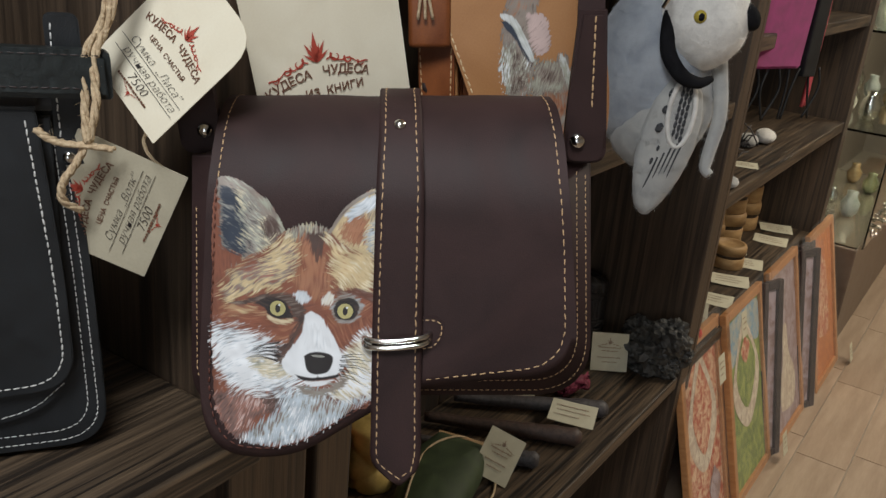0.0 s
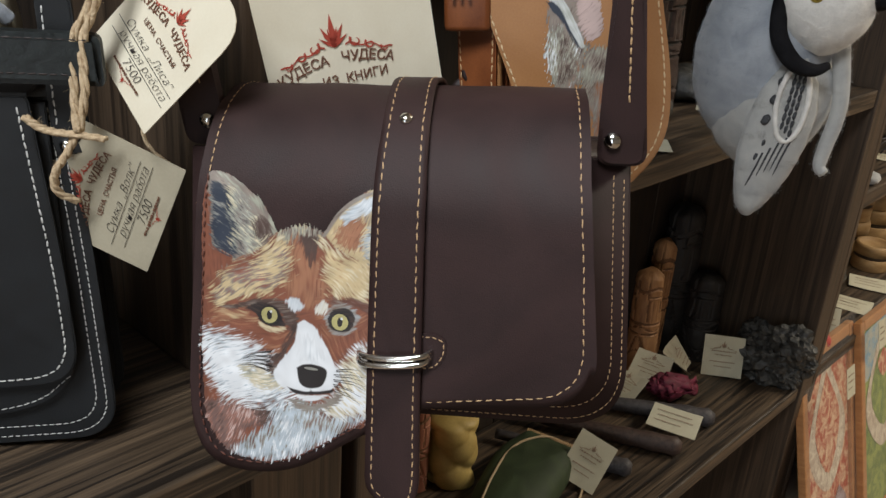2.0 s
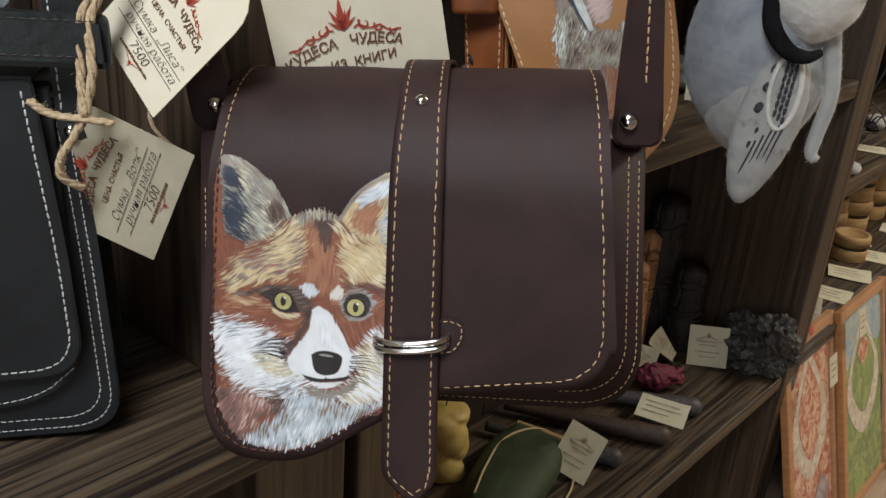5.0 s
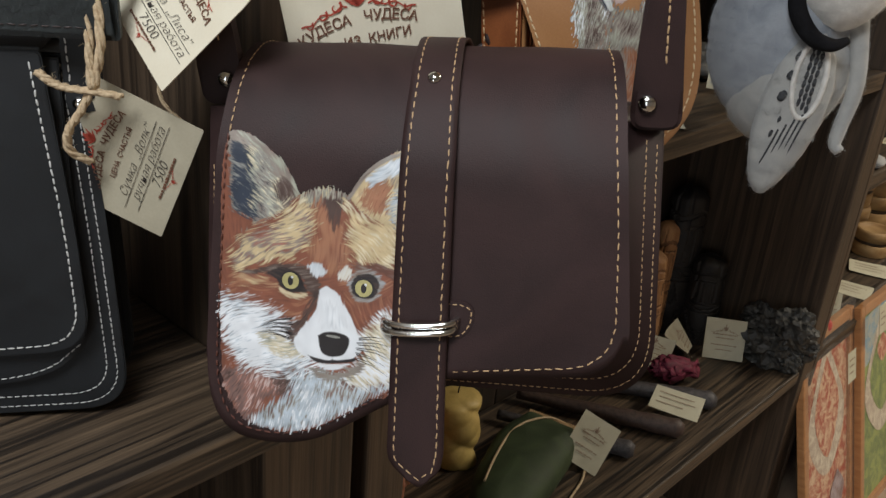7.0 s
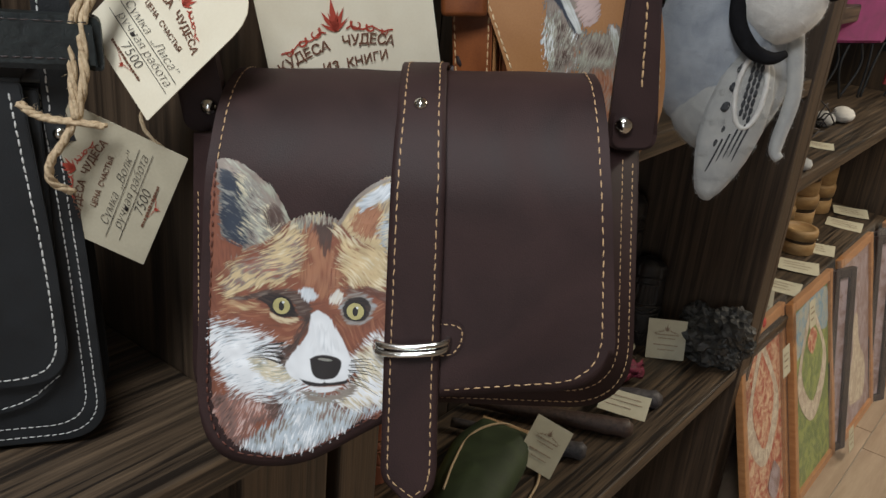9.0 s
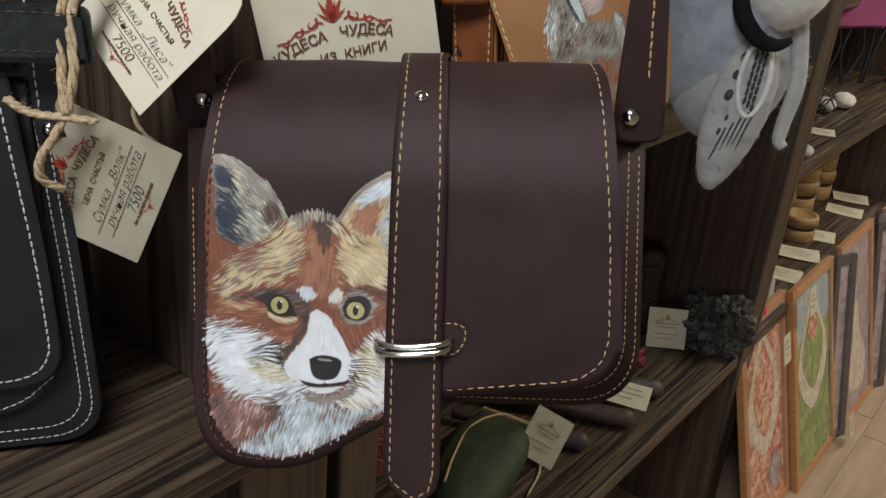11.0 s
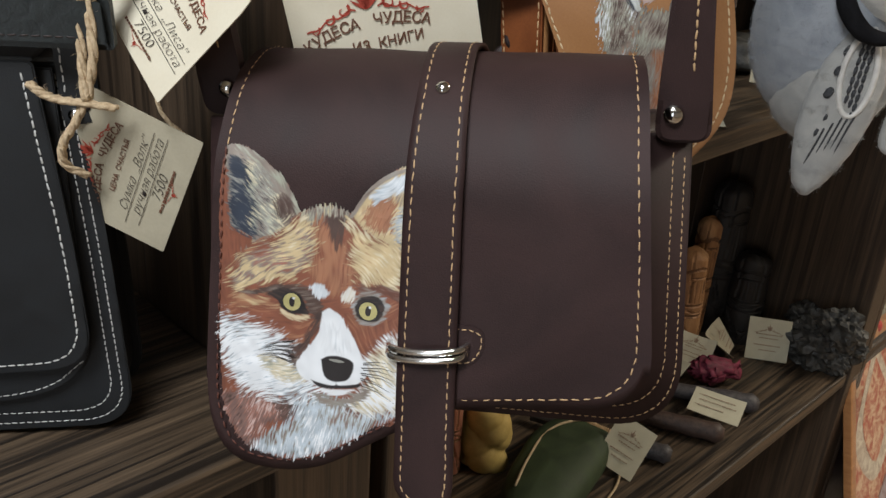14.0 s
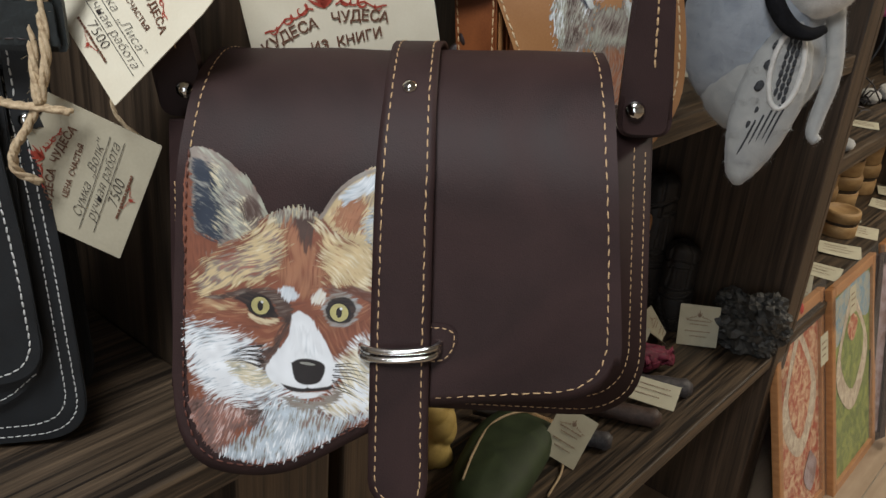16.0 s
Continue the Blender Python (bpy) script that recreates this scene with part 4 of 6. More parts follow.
def ornament(parent, mat, size, m):
    """A printed crown of pointed leaves between two scrolls."""
    bm = bmesh.new()
    for a, l in ((0, 1.0), (24, 0.72), (-24, 0.72), (48, 0.5), (-48, 0.5), (12, 0.6), (-12, 0.6)):
        t, n = Vector((math.sin(radians(a)), math.cos(radians(a)))), Vector((math.cos(radians(a)), -math.sin(radians(a))))
        pts = [n * 0.02, t * 0.35 * l + n * 0.085 * l, t * 0.6 * l + n * 0.05 * l, t * l, t * 0.55 * l - n * 0.09 * l, t * 0.3 * l - n * 0.05, -n * 0.02]
        bm.faces.new([bm.verts.new((p.x * size * 0.62, 0, (p.y * 0.52 + 0.02) * size)) for p in pts])
    for s in (-1, 1):
        for x0, z0, r, wide in ((0.34, 0.06, 0.1, 0.035), (0.56, -0.03, 0.085, 0.03), (0.78, -0.14, 0.07, 0.022)):
            last = None
            for k in range(22):
                a = k / 21 * 5.2
                rr = r * (1 - 0.72 * k / 21)
                c = Vector((x0 + rr * math.cos(a + 2.4), z0 + rr * math.sin(a + 2.4)))
                d = Vector((math.cos(a + 2.4), math.sin(a + 2.4))) * wide * 0.5 * (1.3 - k / 21)
                pair = [bm.verts.new((s * (c + q * d).x * size, 0, (c + q * d).y * size)) for q in (-1, 1)]
                if last:
                    bm.faces.new((last[0], last[1], pair[1], pair[0]))
                last = pair
        last = None
        for k in range(12):
            x = 0.16 + 0.74 * k / 11
            z = 0.03 - 0.2 * (k / 11) ** 1.6 + 0.03 * math.sin(k * 1.3)
            pair = [bm.verts.new((s * x * size, 0, (z + q * 0.013) * size)) for q in (-1, 1)]
            if last:
                bm.faces.new((last[0], last[1], pair[1], pair[0]))
            last = pair
    return part("printed_ornament", bm, mat, parent, "red printed leaf crown ornament", smooth=False, at=m)


def arched_letters(text, size, radius, mat, parent, at, span):
    """Printed words on an arch, letter by letter in one mesh a word."""
    for word, start in text:
        n = len(word)
        for i, ch in enumerate(word):
            a = start + i * span
            m = at @ Matrix.Translation((radius * math.sin(a), 0, radius * (math.cos(a) - 1))) @ Matrix.Rotation(a, 4, "Y")
            letters("printed_letter", ch, size, mat, parent, m, size * 0.012)


def price_tag(label, where, paper, animal, hole, w, h, rise=0.0):
    """A bag's price tag with printing, handwriting and a price."""
    tag = thing("price_tag", label, "tag", where, "price tags on the bags")
    part("card", card_mesh(w, h, 0.0007, 0.012, 0.0 if hole else -0.022), paper, tag, smooth=False, at=Matrix.Translation((0, 0, rise)))
    y = -0.0007
    ornament(tag, INK_RED, 0.026, Matrix.Translation((0.002, y, 0.021)))
    arched_letters([("КУДЕСА", -0.315), ("ЧУДЕСА", 0.045)], 0.0068, 0.09, INK_BROWN, tag, Matrix.Translation((0.0, y, 0.0155)), 0.052)
    letters("printed_line", "ЦЕНА  СЧАСТЬЯ", 0.0048, INK_BROWN, tag, Matrix.Translation((0.002, y, 0.004)))
    letters("handwriting", "Сумка  „" + animal + "”", 0.0080, INK_BLACK, tag, Matrix.Translation((0.001, y, -0.006)), -0.0002, 0.4)
    letters("handwriting", "ручная работа", 0.0080, INK_BLACK, tag, Matrix.Translation((0.003, y, -0.0145)), -0.0002, 0.4)
    letters("handwriting", "7500", 0.0095, INK_BLACK, tag, Matrix.Translation((0.0, y, -0.0235)), -0.00022, 0.3)
    bars(tag, INK_BLACK, w, y, [(-0.034, 0.034, -0.0098, 0.0004), (-0.032, 0.034, -0.0185, 0.0004)])
    bars(tag, INK_BROWN, w, y, [(-0.016, 0.016, -0.0285, 0.0018)])
    ornament(tag, INK_RED, 0.009, Matrix.Translation((0.0, y, -0.0310)) @ Matrix.Rotation(math.pi, 4, "Y"))
    if hole:
        bm = bmesh.new()
        lathe(bm, [(0.0034, 0), (0.0034, 0.0004)], 16)
        part("punched_hole", bm, INK_BLACK, tag, "dark punched hole", at=Matrix.Translation((0.029, y + 0.0002, 0.0335)) @ Matrix.Rotation(radians(90), 4, "X"))
    return tag


def facing(x, y, z, roll, yaw=0.0, pitch=0.0):
    return Matrix.Translation((x, y, z)) @ Matrix.Rotation(radians(yaw), 4, "Z") @ Matrix.Rotation(radians(pitch), 4, "X") @ Matrix.Rotation(radians(-roll), 4, "Y")


price_tag("cream paper price tag hung from the brown satchel", Matrix(((0.662, 0.294, 0.689, -0.174), (-0.418, 0.908, 0.014, 0.5800), (-0.622, -0.298, 0.724, 1.141), (0, 0, 0, 1))), PAPER, "Лиса", False, 0.076, 0.098, 0.010)
# this tag's shade comes from its darker paper colour
price_tag("shaded cream paper price tag tied to the black bag with twine", facing(-0.2105, 0.580, 1.038, 67, 4, 4), PAPER_SHADED, "Волк", True, 0.085, 0.077)


def cord(name, label, lines, mat, radius):
    ob = thing(name, label, "cord", Matrix.Translation(lines[0][0]))
    inv = Vector(lines[0][0])
    for pts in lines:
        path = curve_points([Vector(p) - inv for p in pts], 8)
        bm = bmesh.new()
        for ply in range(3):
            twist = []
            for i, p in enumerate(path):
                a = i * 0.55 + ply * 2.094
                twist.append(p + Vector((math.cos(a), math.sin(a), 0.3 * math.sin(a))) * radius * 0.5)
            tube(bm, twist, radius * 0.55, 6)
        for _ in range(len(path)):
            p = random.choice(path)
            d = Vector((random.gauss(0, 1), random.gauss(0, 1), random.gauss(0, 1))).normalized() * radius * random.uniform(1.2, 2.2)
            tube(bm, [p, p + d * 0.6 + Vector((0, 0, radius * 0.3)), p + d], 0.00008, 3)
        part("strand", bm, mat, ob)
    return ob


cord("twine", "knotted natural jute twine holding a price tag", [
    [(-0.1927, 0.5654, 1.2350), (-0.2039, 0.5644, 1.1696), (-0.2160, 0.5616, 1.1443), (-0.2165, 0.5579, 1.1135), (-0.2160, 0.5560, 1.0882)],
    [(-0.1852, 0.5654, 1.2350), (-0.2002, 0.5644, 1.1696), (-0.2104, 0.5616, 1.1424), (-0.2095, 0.5579, 1.1135), (-0.2151, 0.5570, 1.0882)],
    [(-0.2440, 0.5465, 1.0965), (-0.2370, 0.5488, 1.0905), (-0.2280, 0.5520, 1.0873), (-0.2160, 0.5551, 1.0863), (-0.2020, 0.5630, 1.0831)],
    [(-0.2160, 0.5560, 1.0873), (-0.2235, 0.5542, 1.0732), (-0.2319, 0.5532, 1.0602), (-0.2338, 0.5560, 1.0471), (-0.2263, 0.5654, 1.0377)]], TWINE, 0.0030)
cord("tag_string", "thin twine string of a price tag", [
    [(-0.176, 0.606, 1.135), (-0.181, 0.594, 1.104), (-0.190, 0.589, 1.086), (-0.186, 0.588, 1.073), (-0.174, 0.592, 1.061)]], TWINE, 0.0014)

# ---- the paper leaflet behind the satchel ----
leaflet = thing("leaflet", "cream printed paper leaflet with a red leaf crown", "leaflet", facing(-0.073, 0.668, 1.128, 13, 28, 0))
part("sheet", card_mesh(0.121, 0.22, 0.0006, 0.008), PAPER, leaflet, smooth=False)
ornament(leaflet, INK_RED, 0.044, Matrix.Translation((-0.011, -0.0009, 0.0095)))
arched_letters([("КУДЕСА", -0.40), ("ЧУДЕСА", 0.045)], 0.0097, 0.105, INK_BROWN, leaflet, Matrix.Translation((-0.010, -0.0009, 0.0025)), 0.060)
letters("printed_line", "ИЗ  КНИГИ", 0.0088, INK_BROWN, leaflet, Matrix.Translation((-0.001, -0.0009, -0.0125)), 0.0001)

# ---- the black bag ----
BLACK = Matrix.Translation((-0.222, 0.583, 0.84)) @ Matrix.Rotation(radians(22), 4, "Z")
black_bag = thing("black_bag", "black leather shoulder bag with white stitching on the shelf", "bag", BLACK)


def flat_at(y, lean=0.0):
    return lambda x, z, lift=0.0: Vector((x, y + lean * z - lift, z))


body_line = rounded([(-0.27, 0.002), (0.0, 0.004), (-0.006, 0.14), (-0.014, 0.262), (-0.27, 0.262)], [0, 0.034, 0.02, 0.0, 0], 8)
for name, y in (("front_panel", 0.0), ("back_panel", 0.05)):
    bm = bmesh.new()
    slab(bm, body_line, 0.0035, 0.001, lambda v, y=y: Vector((v.x, v.y + y, v.z)))
    part(name, bm, LEATHER_BLACK, black_bag, smooth=False)
bm = bmesh.new()
slab(bm, rounded([(-0.27, 0.008), (-0.006, 0.01), (-0.012, 0.14), (-0.02, 0.26), (-0.27, 0.26)], [0, 0.03, 0.02, 0, 0], 8), 0.0455, 0, lambda v: Vector((v.x, v.y + 0.004, v.z)))
part("gusset", bm, LEATHER_BLACK, black_bag)
bm = bmesh.new()
slab(bm, rounded([(-0.27, 0.020), (-0.055, 0.033), (-0.024, 0.06), (-0.026, 0.26), (-0.27, 0.26)], [0, 0.04, 0.02, 0, 0], 8), 0.003, 0.0008, lambda v: Vector((v.x, v.y - 0.006, v.z)))
part("pocket", bm, LEATHER_BLACK, black_bag, smooth=False)
bm = bmesh.new()
slab(bm, rounded([(-0.27, 0.050), (-0.0205, 0.061), (-0.024, 0.15), (-0.034, 0.266), (-0.27, 0.266)], [0, 0.03, 0.02, 0.004, 0], 8), 0.003, 0.001, lambda v: Vector((v.x, v.y - 0.014, v.z)))
black_flap = part("flap", bm, LEATHER_BLACK, black_bag, smooth=False)
bm = bmesh.new()
box(bm, -0.27, -0.034, -0.0135, 0.05, 0.2655, 0.2685, 0.001)
part("flap_top", bm, LEATHER_BLACK, black_bag, smooth=False)
stitch_row("flap_stitching", rounded([(-0.27, 0.056), (-0.0275, 0.067), (-0.0305, 0.15), (-0.041, 0.262)], [0, 0.028, 0.02, 0], 10), black_bag, THREAD_WHITE, 0.0056, 0.0044, 0.0011, 0.0002, flat_at(-0.014))
stitch_row("body_stitching", rounded([(-0.27, 0.008), (-0.006, 0.010), (-0.012, 0.14), (-0.02, 0.255)], [0, 0.031, 0.02, 0], 10), black_bag, THREAD_WHITE, 0.0048, 0.0037, 0.0008, 0.0002, flat_at(0.0))
stitch_row("body_stitching", rounded([(-0.27, 0.016), (-0.013, 0.018), (-0.018, 0.14), (-0.026, 0.255)], [0, 0.028, 0.02, 0], 10), black_bag, THREAD_WHITE, 0.0048, 0.0037, 0.0008, 0.0002, flat_at(0.0))
stitch_row("pocket_stitching", rounded([(-0.27, 0.0245), (-0.056, 0.0375), (-0.029, 0.062)], [0, 0.035, 0], 10), black_bag, THREAD_WHITE, 0.0052, 0.004, 0.0008, 0.0002, flat_at(-0.006))
# grey and white painted shape on the flap, mostly out of sight
GREY_SHAPES = {
    "face": "-150,215 -104,200 -88,194 -83,190 -79,174 -81,162 -75,149 -76,138 -80,126 -85,117 -100,113 -150,108",
    "ear": "-150,226 -104,234 -64,241 -69,224 -80,198 -86,188 -100,190 -120,196 -150,200",
    "ear_fold": "-100,224 -82,232 -67,238 -73,220 -85,193 -93,202",
    "ear_line": "-150,228 -104,236 -64,242 -66,238 -104,231 -150,222",
    "brow": "-150,180 -112,178 -98,168 -92,156 -100,150 -120,158 -150,160",
    "hollow": "-150,152 -118,154 -107,148 -106,138 -118,132 -150,130",
    "cheek": "-150,138 -112,142 -103,149 -93,146 -88,140 -92,124 -99,111 -107,97 -117,84 -150,66",
    "cheek_blue": "-150,98 -120,104 -108,104 -103,101 -111,90 -119,80 -150,62",
}
GREY_PATCHES = [
    ("face", ("ink", "slate", "slate", "slate"), 250, 1.8, 0.9, 0.9),
    ("ear", ("ink", "slate", "slate"), 235, 1.0, 1.0, 0.9),
    ("ear_fold", ("slate", "slate", "blue"), 240, 2.0, 1.0, 0.9),
    ("ear_line", ("slate", "slate", "grey"), 10, 0.8, 0.8, 0.9),
    ("brow", ("ink", "slate", "blue"), 225, 2.4, 0.8, 0.9),
    ("hollow", ("ink", "ink", "slate"), 200, 2.0, 0.9, 0.9),
    ("cheek", ("slate", "blue", "blue", "white"), 240, 2.6, 0.8, 0.9),
    ("cheek_blue", ("slate", "blue", "white"), 240, 2.6, 0.8, 0.9),
]
brushwork(GREY_SHAPES, GREY_PATCHES, (-150, -58), (62, 246), [(-260.0, 55.0), (-30.0, 55.0), (-30.0, 262.0), (-260.0, 262.0)], 2.0, lambda x, z, lift: Vector((x, -0.014 - lift, z)), black_flap, "grey and white painted patch")
# strap tab with rivet, and the padded handle across it
bm = bmesh.new()
slab(bm, rounded([(-0.012, 0.226), (0.011, 0.226), (0.008, 0.29), (0.006, 0.326), (-0.015, 0.326), (-0.013, 0.29)], [0.006, 0.006, 0.01, 0.006, 0.006, 0.01], 5), 0.005, 0.0012, lambda v: Vector((v.x - 0.012, v.y - 0.004, v.z)))
tab = part("strap_tab", bm, LEATHER_BLACK, black_bag, smooth=False)
stitch_row("tab_stitching", [(-0.0205, 0.245), (-0.0225, 0.30), (-0.0225, 0.322)], tab, THREAD_WHITE, 0.0058, 0.0045, 0.001, 0.0002, flat_at(-0.004))
rivet(tab, Matrix.Translation((-0.016, -0.0042, 0.232)) @ Matrix.Rotation(radians(90), 4, "X"), 0.0044)
bm = bmesh.new()
slab(bm, rounded([(-0.28, 0.280), (0.013, 0.275), (0.012, 0.306), (-0.28, 0.312)], [0, 0.003, 0.006, 0], 4), 0.014, 0.004, lambda v: Vector((v.x, v.y - 0.026, v.z)))
handle = part("handle", bm, LEATHER_HANDLE, black_bag, "black grained leather padded handle", smooth=False)
for z in (0.2825, 0.3035):
    stitch_row("handle_stitching", [(-0.27, z + 0.004), (0.006, z)], handle, LEATHER_EDGE, 0.006, 0.0048, 0.0009, 0.0003, flat_at(-0.026))


# ---- bags that hang behind ----
def hanging_panel(name, label, where, outline, mat, edge_mat, thread, inset=0.006, thick=0.03):
    ob = thing(name, label, "bag", where)
    bm = bmesh.new()
    slab(bm, outline, 0.004, 0.0012)
    front = part("front_panel", bm, mat, ob, smooth=False)
    bm = bmesh.new()
    slab(bm, [Vector(p) * 0.97 for p in outline], thick - 0.005, 0, lambda v: Vector((v.x, v.y + 0.0041, v.z)))
    part("gusset", bm, edge_mat, ob)
    bm = bmesh.new()
    slab(bm, outline, 0.004, 0.0012, lambda v: Vector((v.x, v.y + thick, v.z)))
    part("back_panel", bm, mat, ob, smooth=False)
    c = sum((Vector(p) for p in outline), Vector((0, 0))) / len(outline)
    line = [Vector(p) + (c - Vector(p)).normalized() * inset for p in outline]
    stitch_row("edge_stitching", line + line[:1], front, thread, 0.0062, 0.0046, 0.0011, 0.0002, lambda x, z, lift=0.0: Vector((x, -lift, z)))
    return ob, front


tan_line = rounded([(-0.108, 0.14), (-0.035, -0.015), (-0.012, -0.088), (0.034, -0.080), (0.071, -0.036), (0.073, 0.01), (0.036, 0.14)], [0.0, 0.05, 0.03, 0.03, 0.03, 0.04, 0.0], 8)
tan_bag, tan_front = hanging_panel("tan_bag", "tan leather bag with a grey painted motif, hanging", facing(0.078, 0.725, 1.103, 0, 0, 0), tan_line, LEATHER_TAN, LEATHER_RUST, THREAD_CREAM, 0.0055)
TAN_SHAPES = {
    "field": "-22,95 -26,60 -22,44 -16,12 -2,2 14,30 28,48 40,22 54,-8 48,-30 34,-40 20,-30 10,10 4,60 0,95",
    "fur": "-24,46 -14,50 -2,38 2,20 -6,10 -16,10 -22,28",
    "ear": "-26,68 -12,66 2,42 -2,40 -14,56 -22,62",
    "ear_line": "-28,74 -14,70 4,42 0,40 -16,64 -26,70",
    "tan_wedge": "14,20 26,14 38,16 46,-10 34,-32 22,-28",
    "edge_line": "24,48 30,42 42,16 55,-10 52,-12 38,14 26,38",
    "lilac": "-6,76 10,74 16,50 6,44 -2,56",
    "dark_wedge": "6,40 22,40 30,20 20,10 10,0 4,20",
}
TAN_PATCHES = [
    ("field", ("umber", "taupe", "taupe", "orange"), 262, 3.0, 1.4, 0.7),
    ("lilac", ("mauve", "pink", "pink"), 240, 1.6, 1.2, 0.7),
    ("fur", ("umber", "taupe", "sage", "white"), 262, 4.0, 0.9, 1.0),
    ("ear", ("ink", "slate", "slate"), 300, 1.0, 1.2, 0.6),
    ("ear_line", ("sage", "white"), 300, 0.4, 1.2, 0.5),
    ("dark_wedge", ("umber", "taupe", "sage"), 255, 2.6, 1.0, 0.9),
    ("tan_wedge", ("rust", "orange", "taupe", "grey"), 262, 3.0, 1.2, 0.9),
    ("edge_line", ("taupe", "sage", "white"), 290, 0.8, 1.0, 0.6),
]
brushwork(TAN_SHAPES, TAN_PATCHES, (-36, 60), (-50, 100), [(1000 * p.x, 1000 * p.y) for p in tan_line], 8.0, lambda x, z, lift: Vector((x, -lift, z)), tan_front, "grey, white and rust painted motif")
rust_line = rounded([(-0.024, 0.10), (-0.016, -0.08), (0.014, -0.08), (0.010, 0.10)], [0.0, 0.02, 0.02, 0.0], 6)
hanging_panel("rust_bag", "rust brown leather bag hanging behind the satchel", facing(0.006, 0.735, 1.135, 4, -18, 0), rust_line, LEATHER_RUST, LEATHER_TAN, THREAD_TAN, 0.004, 0.02)
dark_line = rounded([(-0.018, 0.022), (-0.014, -0.08), (0.018, -0.08), (0.016, 0.022)], [0.004, 0.01, 0.01, 0.004], 5)
hanging_panel("leather_pouch", "dark rust leather pouch with pale stitches", facing(0.034, 0.755, 1.117, 0, -10, 0), dark_line, LEATHER_RUST, LEATHER_EDGE, THREAD_WHITE, 0.004, 0.02)
# overlapping leather scales along the dark bag's edge
scaled = thing("scaled_strap", "dark leather strap edged with overlapping round scales, hanging", "strap", facing(0.009, 0.742, 1.130, -25))
bm = bmesh.new()
slab(bm, rounded([(-0.006, -0.06), (0.006, -0.06), (0.006, 0.09), (-0.006, 0.09)], 0.004, 3), 0.004, 0.001)
part("strap", bm, LEATHER_EDGE, scaled, smooth=False)
for i in range(9):
    bm = bmesh.new()
    lathe(bm, [(0.0096, 0), (0.0092, 0.0012), (0.007, 0.002), (0.002, 0.0023)], 18)
    part("scale", bm, LEATHER_EDGE, scaled, at=Matrix.Translation((0.001, -0.001, -0.052 + 0.0165 * i)) @ Matrix.Rotation(radians(78), 4, "X"))
pale = thing("pale_bag", "pale cream leather bag with a grey strap behind the black bag", "bag", facing(-0.44, 0.70, 1.03, 0, 12))
bm = bmesh.new()
slab(bm, rounded([(-0.09, -0.10), (0.068, -0.10), (0.072, 0.085), (0.066, 0.112), (0.02, 0.098), (-0.02, 0.12), (-0.09, 0.13)], [0.02, 0.02, 0.01, 0.006, 0.03, 0.03, 0.0], 6), 0.03, 0.005)
part("body", bm, LEATHER_PALE, pale)
bm = bmesh.new()
tube(bm, curve_points([(0.012, -0.006, 0.17), (0.016, -0.010, 0.13), (0.034, -0.010, 0.112), (0.064, -0.008, 0.102), (0.075, 0.0, 0.09)], 8), 0.006, 10)
part("strap", bm, FELT_GREY, pale)
# bead string and fold of the rust bag
ob = thing("leather_fold", "orange leather fold with twine, hanging behind the satchel", "bag", facing(-0.004, 0.72, 1.19, 5))
bm = bmesh.new()
box(bm, -0.02, 0.014, 0, 0.012, -0.045, 0.03, 0.004)
part("flap", bm, LEATHER_RUST, ob)
bm = bmesh.new()
for i in range(3):
    tube(bm, curve_points([(-0.016 + 0.004 * i, -0.003, 0.03), (-0.01 + 0.003 * i, -0.005, 0.0), (-0.012 + 0.006 * i, -0.004, -0.022)], 6), 0.0013, 6)
part("twine", bm, TWINE, ob)


